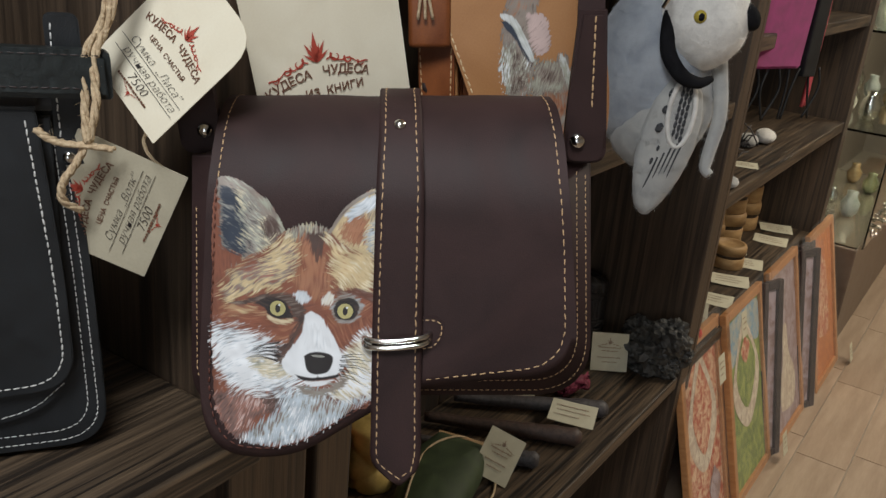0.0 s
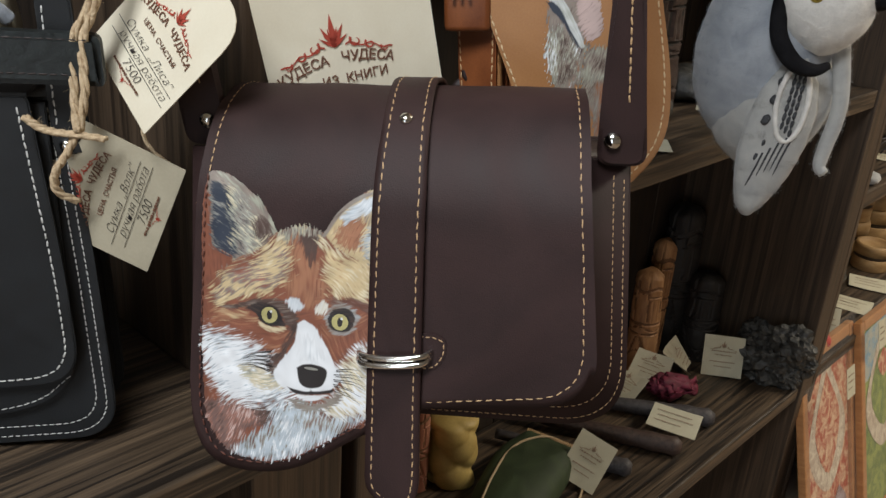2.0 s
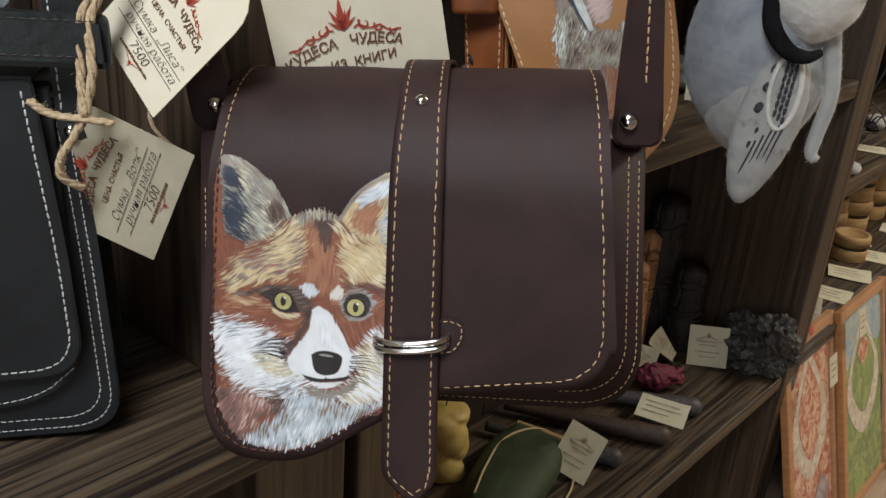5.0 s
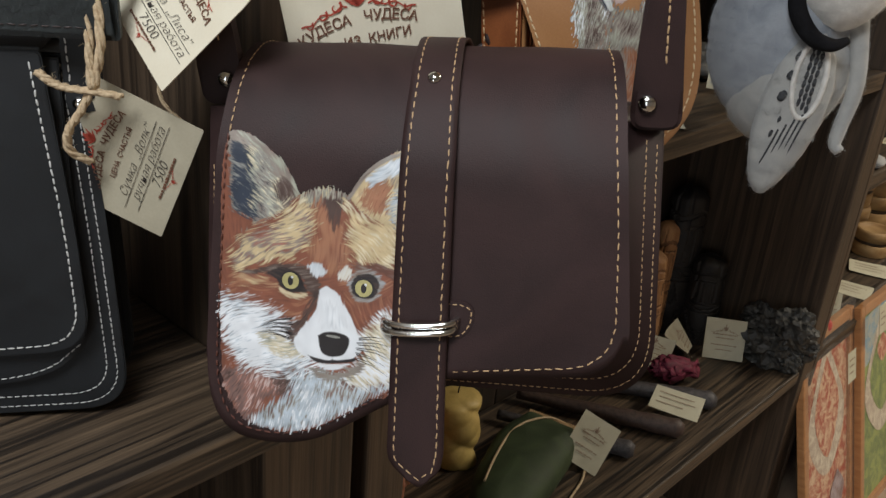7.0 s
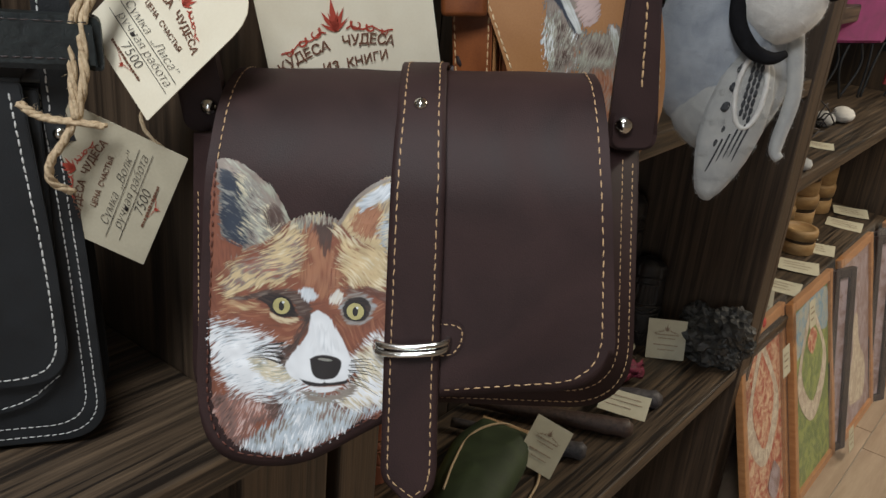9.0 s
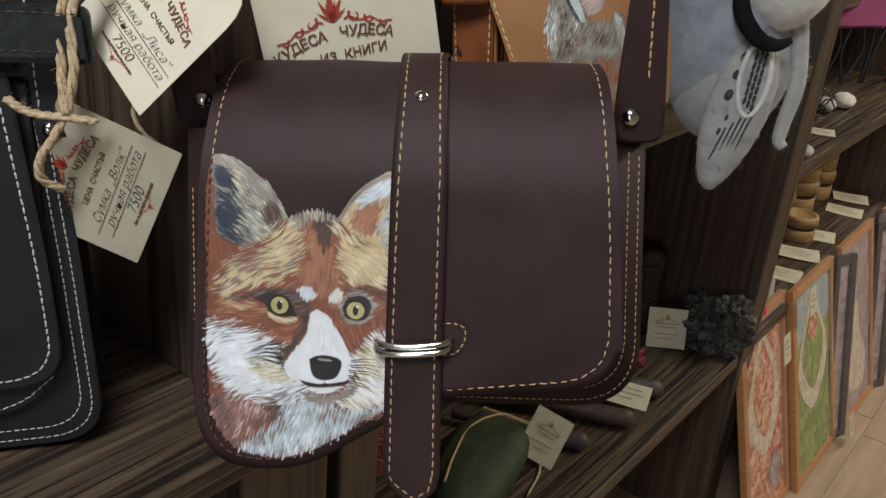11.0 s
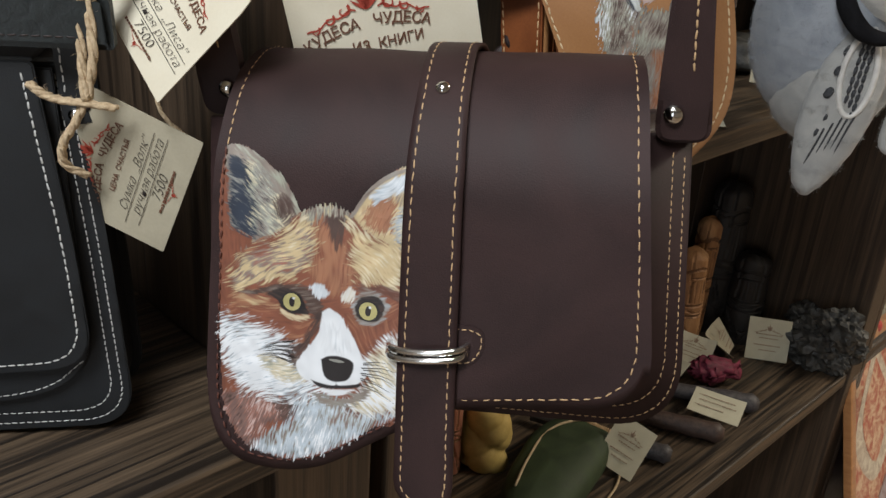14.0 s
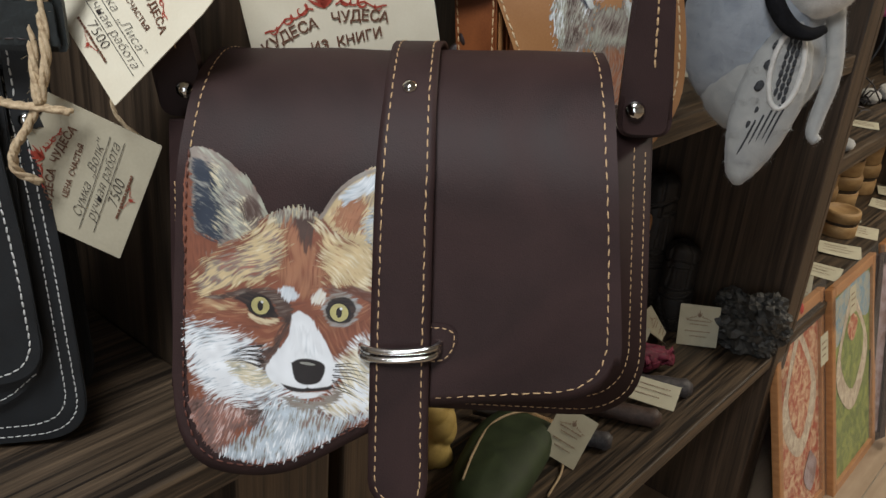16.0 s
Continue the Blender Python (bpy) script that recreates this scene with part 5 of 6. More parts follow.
# ---- the felted bird that hangs before the shelves (one plain mesh) ----
def felt_bird():
    ob = new("felt_bird")
    bm = bmesh.new()
    cx = Vector((0.295, 1.165, 1.055))

    def tilt(deg, axis="Y"):
        return Matrix.Rotation(radians(deg), 3, axis)
    V = Vector
    ball(bm, V((0.296, 1.17, 1.085)), (0.08, 0.078, 0.125), 36, tilt(8), 0, 0.03, 4)
    ball(bm, V((0.315, 1.16, 1.02)), (0.068, 0.07, 0.085), 30, tilt(20), 1, 0.03, 4)
    ball(bm, V((0.340, 1.126, 1.152)), (0.060, 0.058, 0.068), 30, tilt(-10), 2, 0.03, 4)
    ball(bm, V((0.392, 1.105, 1.16)), (0.020, 0.016, 0.014), 14, tilt(50), 3)
    # dark collar and eye stripe
    arc = [V((0.296, 1.11, 1.175)), V((0.291, 1.102, 1.15)), V((0.293, 1.085, 1.11)), V((0.312, 1.072, 1.083)), V((0.335, 1.07, 1.076)), V((0.352, 1.076, 1.082))]
    tube(bm, curve_points(arc, 6), 0.0100, 10, [0.4 + 0.6 * math.sin(math.pi * min(1, (i + 3) / 34)) for i in range(31)], 3)
    ball(bm, V((0.326, 1.078, 1.165)), (0.009, 0.006, 0.016), 14, tilt(25), 3)
    ball(bm, V((0.322, 1.072, 1.157)), (0.0085, 0.006, 0.0085), 14, None, 4)
    ball(bm, V((0.322, 1.067, 1.157)), (0.004, 0.003, 0.005), 10, None, 3)
    # near wing: a flat pointed leaf with dark dots and lines
    wing = [(0.0, -0.105, 0.006), (0.003, -0.09, 0.017), (0.008, -0.06, 0.027), (0.012, -0.02, 0.034), (0.016, 0.02, 0.034), (0.018, 0.055, 0.027), (0.018, 0.085, 0.012)]
    rings = []
    for x, z, w in wing:
        rings.append([bm.verts.new(V((0.302 + x + w * math.cos(a) * 1.15, 1.094 + 0.028 * abs(z + 0.02) - 0.012 * math.sin(a), 0.996 + z + 0.25 * w * math.cos(a)))) for a in np.linspace(0, 2 * math.pi, 15)[:-1]])
    for a, b in zip(rings, rings[1:]):
        for i in range(14):
            bm.faces.new((a[i], a[(i + 1) % 14], b[(i + 1) % 14], b[i])).material_index = 1
    for r in (rings[0], rings[-1]):
        bm.faces.new(r).material_index = 1
    for x, z, rx, rz in ((-0.004, 0.062, 0.0042, 0.0062), (-0.009, 0.04, 0.0045, 0.006), (-0.013, 0.015, 0.005, 0.0065), (-0.016, -0.030, 0.0022, 0.0045), (-0.010, -0.012, 0.002, 0.004)):
        ball(bm, V((0.312 + x, 1.0835 + 0.01 * abs(z), 0.996 + z)), (rx, 0.0022, rz), 10, tilt(12), 5, 0.4, 3)
    for k in range(3):
        for j in range(7):
            ball(bm, V((0.3215 + k * 0.0052 - j * 0.0006, 1.0822, 1.070 - j * 0.0105 - k * 0.004)), (0.0022, 0.0016, 0.0050), 8, tilt(6), 5, 0.4, 3)
    for k in range(5):
        tube(bm, curve_points([V((0.303 + k * 0.0078, 1.0815, 0.972 + k * 0.007)), V((0.298 + k * 0.0068, 1.083, 0.951 + k * 0.004)), V((0.292 + k * 0.0056, 1.0865, 0.928 - k * 0.002))], 4), 0.0011, 6, None, 5)
    # ring of pale felt on the wing
    ringp = [V((0.324 + 0.017 * math.sin(a), 1.083, 1.033 + 0.045 * math.cos(a))) for a in np.linspace(0.5, 5.8, 22)]
    tube(bm, ringp, 0.0032, 8, None, 2)
    # far wing tip
    tube(bm, curve_points([V((0.374, 1.13, 1.10)), V((0.386, 1.12, 1.03)), V((0.378, 1.11, 0.975)), V((0.376, 1.105, 0.957)), V((0.382, 1.10, 0.95))], 6), 0.012, 10, [0.9 - 0.4 * i / 24 for i in range(25)], 1)
    # loose fibres
    bm.normal_update()
    for f in bm.faces[:]:
        if f.material_index > 2:
            continue
        c, n0 = f.calc_center_median(), f.normal
        if c.z > 1.24:
            continue
        for _ in range(int(f.calc_area() * 2.6e5) + (random.random() < 0.5)):
            p = c + V((random.gauss(0, 0.003), random.gauss(0, 0.003), random.gauss(0, 0.003)))
            p -= n0 * ((p - c).dot(n0) + 0.0006)
            n = (n0 * 0.55 + V((random.gauss(0, 0.6), random.gauss(0, 0.6), random.gauss(-0.25, 0.6)))).normalized()
            s = n.orthogonal().normalized() * 0.00016
            q = p + n * random.uniform(0.002, 0.0055)
            bm.faces.new((bm.verts.new(p - s), bm.verts.new(p + s), bm.verts.new(q))).material_index = f.material_index
    bird = part("felt_bird", bm, [FELT_GREY, FELT_LIGHT, FELT_WHITE, FELT_BLACK, GLASS_EYE, FELT_MARK])
    bpy.data.objects.remove(ob)
    bird.name = "felt_bird"
    bird.location = (0.001, 0.056, 0.0)
    return tagged(bird, "grey and white felted wool bird figure, hanging", "figurine")


felt_bird()
hook = thing("metal_hook", "steel wire hook holding the felted bird", "hook", Matrix.Translation((0.272, 1.165, 1.2)))
bm = bmesh.new()
tube(bm, curve_points([(0.0, -0.05, -0.035), (0.003, -0.06, -0.02), (0.004, -0.05, 0.01), (0.0, 0.0, 0.03), (0, 0.0, 0.3)], 8), 0.003, 8)
part("wire", bm, NICKEL, hook)


# ---- things on the low shelf ----
def carved_idol(label, u, w, z, height, radius, mat, lean=0.0, turn=0.0, group="carved wooden figures"):
    """A post carved with rings, notches and a rounded head: one plain mesh."""
    bm = bmesh.new()
    seg, rows = 72, 110
    rings = []
    for j in range(rows + 1):
        t = j / rows
        r = radius * (1.06 - 0.14 * t)
        if t > 0.93:
            r *= max(0.3, 1 - 0.55 * ((t - 0.93) / 0.07) ** 2)
        ring = []
        for i in range(seg):
            a = 2 * math.pi * i / seg
            b = (a * 3 / math.pi + u * 11) % 2 - 1
            deep = 0.0
            # two belts, a pointed gown below, a face with brow and beard above
            for level in (0.40, 0.50):
                deep = max(deep, 0.07 * (abs(t - level) < 0.011))
            if 0.42 < t < 0.48:
                deep = max(deep, 0.05 * (abs(abs(b) - (t - 0.42) / 0.06) < 0.2))
            if t < 0.38:
                deep = max(deep, 0.07 * (abs(abs(b) - 0.9 * t / 0.38) < 0.11), 0.05 * (abs(t - 0.14 - 0.1 * abs(b)) < 0.013))
            if 0.52 < t < 0.74:
                deep = max(deep, 0.06 * (abs(abs(b) - 0.55 + 0.3 * (t - 0.52)) < 0.09), 0.04 * (math.sin(b * 24) > 0.6) * (abs(b) < 0.4))
            if t >= 0.74:
                deep = max(deep, 0.09 * (abs(t - 0.86 + 0.05 * abs(b)) < 0.016), 0.07 * (abs(t - 0.765) < 0.01) * (abs(b) < 0.5), 0.06 * (abs(abs(b) - 0.62) < 0.08))
            cut = 1.0 - deep + 0.04 * noise.noise(Vector((math.cos(a) * 2.5, math.sin(a) * 2.5, t * 9 + u * 9)))
            ring.append(bm.verts.new((r * cut * math.cos(a), r * cut * math.sin(a), height * t + 0.006 * noise.noise(Vector((math.cos(a), math.sin(a), u * 7))) * (t > 0.9))))
        rings.append(ring)
    for a, b in zip(rings, rings[1:]):
        for i in range(seg):
            bm.faces.new((a[i], a[(i + 1) % seg], b[(i + 1) % seg], b[i]))
    bm.faces.new(rings[0][::-1])
    bm.faces.new(rings[-1])
    for f in bm.faces:
        r = (f.calc_center_median().xy.length) / radius
        t = f.calc_center_median().z / height
        f.material_index = int(r < (1.06 - 0.14 * t) * 0.955 and t < 0.92)
    ob = part("carved_idol", bm, [mat, IDOL_CUT if mat in (IDOL_WOOD, IDOL_RED) else IDOL_DARK], smooth=False)
    ob.matrix_world = at_shelf(u, w, z, turn) @ Matrix.Rotation(radians(lean), 4, "Y")
    return tagged(ob, label, "figurine", group)


LOW = 0.291
IDOL_CUT = material("carved_groove", (0.20, 0.095, 0.04), (0.11, 0.05, 0.02), 0.7, 0, 60, bump=0.3, fine=200)
IDOL_RED = material("reddish_carved_wood", (0.44, 0.19, 0.115), (0.27, 0.10, 0.06), 0.65, 0, 40, (1.5, 1.5, 0.4), 0.3, fine=200)
carved_idol("light carved wooden post figure on the shelf", 1.518, 0.788, LOW, 0.236, 0.029, IDOL_WOOD, 0, 30)
carved_idol("light carved wooden post figure with a ringed waist", 1.653, 0.776, LOW, 0.230, 0.032, IDOL_WOOD, 3, 80)
carved_idol("light carved wooden post figure, partly hidden", 1.566, 0.820, LOW, 0.288, 0.023, IDOL_WOOD, 0, 10)
carved_idol("light carved wooden post figure, partly hidden", 1.742, 0.812, LOW, 0.266, 0.027, IDOL_WOOD, 2, 10)
carved_idol("dark carved wooden post figure against the back", 1.808, 0.728, LOW, 0.20, 0.040, IDOL_DARK, 0, 20)
carved_idol("tall dark carved wooden post figure against the back", 1.800, 0.800, LOW, 0.34, 0.042, IDOL_DARK, 0, 60)
carved_idol("reddish carved wooden post figure", 0.948, 0.800, LOW, 0.165, 0.021, IDOL_RED, 0, 0)
carved_idol("reddish carved wooden post figure beside another", 0.997, 0.806, LOW, 0.17, 0.020, IDOL_RED, 0, 50)
carved_idol("short reddish carved wooden post figure", 0.915, 0.782, LOW, 0.105, 0.021, IDOL_RED, 0, 20)
YELLOW_WAX = material("yellow_wax", (0.62, 0.46, 0.16), (0.45, 0.32, 0.1), 0.5, 0, 30, bump=0.3, fine=200)
ob = thing("wax_candle", "yellow twisted wax candle on the shelf", "candle", at_shelf(1.062, 0.785, LOW))
bm = bmesh.new()
rows = []
for j in range(41):
    t = j / 40
    ring = []
    for a in np.linspace(0, 2 * math.pi, 49)[:-1]:
        # two thick strands wound round each other
        bulge = abs(math.sin(a + t * 5.5)) ** 0.6 * 0.011 + abs(math.sin(1.5 * a - t * 9)) ** 0.5 * 0.005
        r = (0.029 + bulge) * (1 if t < 0.9 else 1 - 0.5 * ((t - 0.9) / 0.1) ** 2)
        ring.append(bm.verts.new((r * math.cos(a), r * math.sin(a), 0.13 * t)))
    rows.append(ring)
for a, b in zip(rows, rows[1:]):
    for i in range(48):
        bm.faces.new((a[i], a[(i + 1) % 48], b[(i + 1) % 48], b[i]))
bm.faces.new(rows[0][::-1]); bm.faces.new(rows[-1])
part("wax", bm, YELLOW_WAX, ob)
bm = bmesh.new()
tube(bm, [(0, 0, 0.129), (0.001, 0, 0.138), (0.003, 0, 0.144)], 0.0012, 6)
part("wick", bm, INK_BLACK, ob)


def spindle(label, a, b, radius, mat):
    """A turned, tapering stick lying on the shelf."""
    va, vb = Vector(a), Vector(b)
    ob = thing("wooden_wand", label, "wand", at_shelf(*va), "wooden wands on the shelf")
    d = vb - va
    bm = bmesh.new()
    n = 26
    pts, taper = [], []
    for i in range(n + 1):
        t = i / n
        pts.append(d * t + Vector((0, 0, radius + 0.002 * noise.noise(Vector((t * 5, a[0], 0))))))
        taper.append((0.55 + 0.45 * t) * (1 + 0.06 * math.sin(t * 40) * (t > 0.6)) * (0.55 if t > 0.985 else 1))
    rings = tube(bm, pts, radius, 14, taper)
    part("shaft", bm, mat, ob)
    return ob


WAND_GREY = material("grey_stained_wood", (0.075, 0.068, 0.07), (0.03, 0.026, 0.028), 0.55, 0, 40, (3, 3, 3), 0.3, fine=200)
WAND_BROWN = material("brown_stained_wood", (0.075, 0.045, 0.035), (0.03, 0.018, 0.014), 0.55, 0, 40, (3, 3, 3), 0.3, fine=200)
spindle("grey stained wooden wand lying on the shelf", (1.385, 0.82, LOW), (1.568, 0.552, LOW), 0.019, WAND_GREY)
spindle("dark brown wooden wand lying on the shelf", (1.28, 0.82, LOW), (1.43, 0.545, LOW), 0.019, WAND_BROWN)
spindle("grey wooden wand with a pointed tip on the shelf", (1.20, 0.80, LOW), (1.305, 0.572, LOW), 0.017, WAND_GREY)

# dried rose
ROSE = material("dried_rose", (0.20, 0.022, 0.05), (0.07, 0.01, 0.02), 0.7, 0, 60, bump=0.5, fine=200)
ob = thing("dried_rose", "dark red dried rose lying on the shelf", "flower", at_shelf(1.585, 0.662, LOW + 0.034, -40) @ Matrix.Diagonal((1.45, 1.2, 1.1, 1)))
for i in range(34):
    a, t = i * 2.4, i / 33
    bm = bmesh.new()
    n = 7
    wide, tall = random.uniform(0.016, 0.026), random.uniform(0.018, 0.03)
    grid = []
    for j in range(n):
        row = []
        for k in range(n):
            x, y = (k / (n - 1) - 0.5) * 2, j / (n - 1)
            row.append(bm.verts.new((tall * y, wide * x * (0.5 + 0.7 * y - 0.5 * y * y), 0.010 * (x * x - 0.3) + 0.008 * y * y + 0.006 * noise.noise(Vector((x * 2, y * 2, i))))))
        grid.append(row)
    for j in range(n - 1):
        for k in range(n - 1):
            bm.faces.new((grid[j][k], grid[j][k + 1], grid[j + 1][k + 1], grid[j + 1][k]))
    ob2 = part("petal", bm, ROSE, ob, at=Matrix.Translation((-0.035 + 0.05 * t, 0, 0)) @ Matrix.Rotation(a, 4, "X") @ Matrix.Translation((0, 0, -0.006 - 0.018 * math.sin(math.pi * t))) @ Matrix.Rotation(radians(random.uniform(-25, 10)), 4, "Y"))
    solid = ob2.modifiers.new("thickness", "SOLIDIFY")
    solid.thickness = 0.0008

# jagged mineral
ob = thing("mineral", "dark grey jagged mineral lump on the shelf", "stone", at_shelf(1.853, 0.548, LOW))
for i in range(14):
    bm = bmesh.new()
    r = bmesh.ops.create_icosphere(bm, subdivisions=4, radius=1)
    s = random.uniform(0.018, 0.036) if i else 0.045
    off = Vector((random.uniform(-0.035, 0.0), random.uniform(-0.045, 0.06), 0.0)) + Vector((0, 0, random.uniform(0.01, 0.125))) if i else Vector((-0.03, 0.02, 0.05))
    for v in r["verts"]:
        k = 1 + 0.35 * noise.noise(v.co * 2.2 + off * 90) + 0.25 * noise.noise(v.co * 5 + off * 50) + 0.16 * noise.noise(v.co * 11 + off * 30)
        v.co = Vector((v.co.x, v.co.y * 1.25, v.co.z * 1.1)) * s * k + off
        v.co.z = max(v.co.z, 0.0)
    part("crystal_mass", bm, STONE, ob, smooth=False)


def small_card(label, at, w, h, paper=CARD, curl=0.03, group="paper price cards", art=True):
    ob = thing("price_card", label, "card", at, group)
    part("card", card_mesh(w, h, 0.0007, curl), paper, ob, smooth=False)
    if art:
        ornament(ob, INK_FAINT, w * 0.38, Matrix.Translation((0, -curl * w * 0.3 - 0.0008, h * 0.2)))
        bars(ob, INK_FAINT, w, -curl * w * 0.3 - 0.0006, [(-w * 0.3, w * 0.3, h * 0.12, h * 0.035), (-w * 0.22, w * 0.22, h * 0.03, h * 0.03), (-w * 0.32, w * 0.3, -h * 0.14, h * 0.035), (-w * 0.2, w * 0.22, -h * 0.26, h * 0.03)])
    else:
        rows = [(-w * random.uniform(0.3, 0.4), w * random.uniform(0.15, 0.38), h * z, h * 0.05) for z in (0.24, 0.04, -0.18)]
        bars(ob, INK_FAINT, w, -0.0006, rows, Matrix.Translation((0, -curl * w * 0.12, 0)))
    return ob


def lying(u, w, z, turn, pitch=-84):
    return at_shelf(u, w, z, turn) @ Matrix.Rotation(radians(pitch), 4, "X")


small_card("cream paper price card leaning on the mineral", Matrix.Translation((0.455, 1.822, 0.337)) @ Matrix.Rotation(radians(-4), 4, "Z") @ Matrix.Rotation(radians(-3), 4, "Y") @ Matrix.Rotation(radians(-14), 4, "X"), 0.084, 0.090)
small_card("cream handwritten price card lying across the wands", lying(1.477, 0.590, LOW + 0.034, -74, -72), 0.094, 0.060, CARD, 0.04, art=False)
small_card("crumpled cream price card on the shelf", lying(1.520, 0.732, LOW + 0.028, -95, -62), 0.085, 0.065, CARD, 0.3)
small_card("crumpled cream price card beside the rose", lying(1.605, 0.722, LOW + 0.042, -80, -48), 0.08, 0.065, CARD, 0.25)
small_card("rolled cream price card among the carvings", lying(1.69, 0.712, LOW + 0.034, 20, -50), 0.075, 0.07, PAPER_SHADED, 0.7)
small_card("cream price tag tied to the green pouch", Matrix.Translation((0.175, 1.365, 0.335)) @ Matrix.Rotation(radians(-12), 4, "Z") @ Matrix.Rotation(radians(20), 4, "Y") @ Matrix.Rotation(radians(-40), 4, "X"), 0.07, 0.09)
# green leather pouch
GREEN = material("green_leather", (0.040, 0.062, 0.024), (0.020, 0.033, 0.012), 0.7, 0, 25, bump=0.25, bump_scale=1, fine=350, depth=0.001)
ob = thing("green_pouch", "green leather pouch with whipped edge on the shelf", "pouch", at_shelf(1.10, 0.665, LOW, 14))
bm = bmesh.new()
line = rounded([(-0.19, -0.02), (-0.08, -0.065), (0.09, -0.06), (0.15, -0.045), (0.155, 0.055), (0.06, 0.075), (-0.1, 0.05)], [0.03, 0.05, 0.03, 0.012, 0.012, 0.04, 0.05], 6)
rings = []
for k, (shrink, z) in enumerate(((0.90, 0.0), (0.985, 0.008), (1.0, 0.020), (0.975, 0.034), (0.90, 0.044), (0.72, 0.052), (0.45, 0.057), (0.15, 0.059))):
    rings.append([bm.verts.new((0.0 + p.x * shrink, p.y * shrink, z + 0.005 * noise.noise(Vector((p.x * shrink * 22, p.y * shrink * 22, 1.0))) * (k > 2))) for p in line])
for a, b in zip(rings, rings[1:]):
    for i in range(len(a)):
        bm.faces.new((a[i], a[(i + 1) % len(a)], b[(i + 1) % len(a)], b[i]))
bm.faces.new(rings[0][::-1])
bm.faces.new(rings[-1])
part("body", bm, GREEN, ob)
bm = bmesh.new()
for t in np.linspace(0, 1, 26):
    c = Vector((0.143, -0.045 + 0.094 * t, 0.040))
    tube(bm, [c + Vector((-0.01, 0, 0.001)), c + Vector((0.004, 0.002, 0.002)), c + Vector((0.01, 0.003, -0.012))], 0.0012, 5)
part("edge_lacing", bm, THREAD_TAN, ob)
bm = bmesh.new()
tube(bm, curve_points([(-0.10, 0.02, 0.058), (-0.03, 0.035, 0.056), (0.05, 0.045, 0.052), (0.10, 0.03, 0.054), (0.146, 0.0, 0.042), (0.158, -0.05, 0.012), (0.08, -0.085, 0.004), (0.0, -0.09, 0.004)], 8), 0.0022, 6)
part("cord", bm, TWINE, ob)

# upper shelf of the same unit: dark carvings and cards
TOP_SHELF = 0.941
carved_idol("dark wooden carved head on the upper shelf", 1.33, 0.70, TOP_SHELF, 0.2, 0.06, WAND_BROWN, 0, 20)
for i, (u, w, s) in enumerate(((1.22, 0.62, 0.05), (1.28, 0.72, 0.06), (1.16, 0.70, 0.05), (1.42, 0.66, 0.055))):
    ob = thing("stone", "dark greenish rough stone on the upper shelf", "stone", at_shelf(u, w, TOP_SHELF), "stones on the upper shelf")
    bm = bmesh.new()
    ball(bm, (0, 0, s * 0.45), (s, s * 0.8, s * 0.5), 18, None, 0, 0.35, 2)
    for v in bm.verts:
        v.co.z = max(0, v.co.z)
    part("rock", bm, STONE, ob)
small_card("cream paper card lying at the upper shelf's edge", lying(1.10, 0.54, TOP_SHELF + 0.005, -50, -87), 0.075, 0.045, CARD, 0.05, art=False)
small_card("cream paper card standing on the upper shelf", lying(1.36, 0.58, TOP_SHELF + 0.02, -62, -40), 0.045, 0.035, CARD, 0.05, art=False)

# ---- the far unit: round boxes, cards, small goods ----
BOX_WOOD = material("birch_bark", (0.42, 0.27, 0.12), (0.28, 0.16, 0.065), 0.6, 0, 20, (1, 1, 3), 0.2, fine=150)
BOX_DARK = material("dark_lid", (0.08, 0.055, 0.035), (0.04, 0.025, 0.016), 0.6, 0, 40, bump=0.3)


def round_box(u, w, z, r, h):
    ob = thing("round_box", "round birch bark box with a dark lid, stacked", "box", at_shelf(u, w, z), "birch bark boxes")
    bm = bmesh.new()
    lathe(bm, [(r * 0.97, 0), (r, 0.003), (r, h * 0.45), (r * 0.97, h * 0.47)], 24)
    part("base", bm, BOX_WOOD, ob)
    bm = bmesh.new()
    lathe(bm, [(r * 0.95, h * 0.471), (r * 0.95, h * 0.6)], 24)
    part("band", bm, BOX_DARK, ob)
    bm = bmesh.new()
    lathe(bm, [(r * 1.03, h * 0.601), (r * 1.04, h * 0.9), (r * 0.98, h), (r * 0.8, h), (r * 0.78, h * 0.97), (r * 0.1, h * 0.97)], 24)
    part("lid", bm, BOX_WOOD, ob)


for u, w, z, r, h in ((2.55, 0.74, 0.3105, 0.055, 0.09), (2.72, 0.75, 0.3105, 0.06, 0.1), (2.72, 0.75, 0.412, 0.055, 0.09), (2.90, 0.74, 0.3105, 0.065, 0.1), (2.90, 0.74, 0.412, 0.06, 0.1),
                      (3.08, 0.74, 0.3105, 0.065, 0.1), (3.08, 0.74, 0.412, 0.062, 0.12), (2.38, 0.75, 0.3105, 0.05, 0.08), (2.64, 0.64, 0.3105, 0.05, 0.075)):
    round_box(u, w, z, r, h)
for i, (u, w, t) in enumerate(((2.33, 0.58, -80), (2.50, 0.585, -70), (2.70, 0.60, -75), (2.78, 0.68, -60), (3.00, 0.60, -80), (3.14, 0.62, -70))):
    small_card("cream paper price card lying on the shelf", lying(u, w, 0.3135 + 0.004 * (i % 2), t, -85), 0.11, 0.075, CARD, 0.06, art=False)
small_card("cream paper price card folded upright on the shelf", lying(2.12, 0.56, 0.345, -60, -25), 0.06, 0.06, CARD, 0.05, art=False)
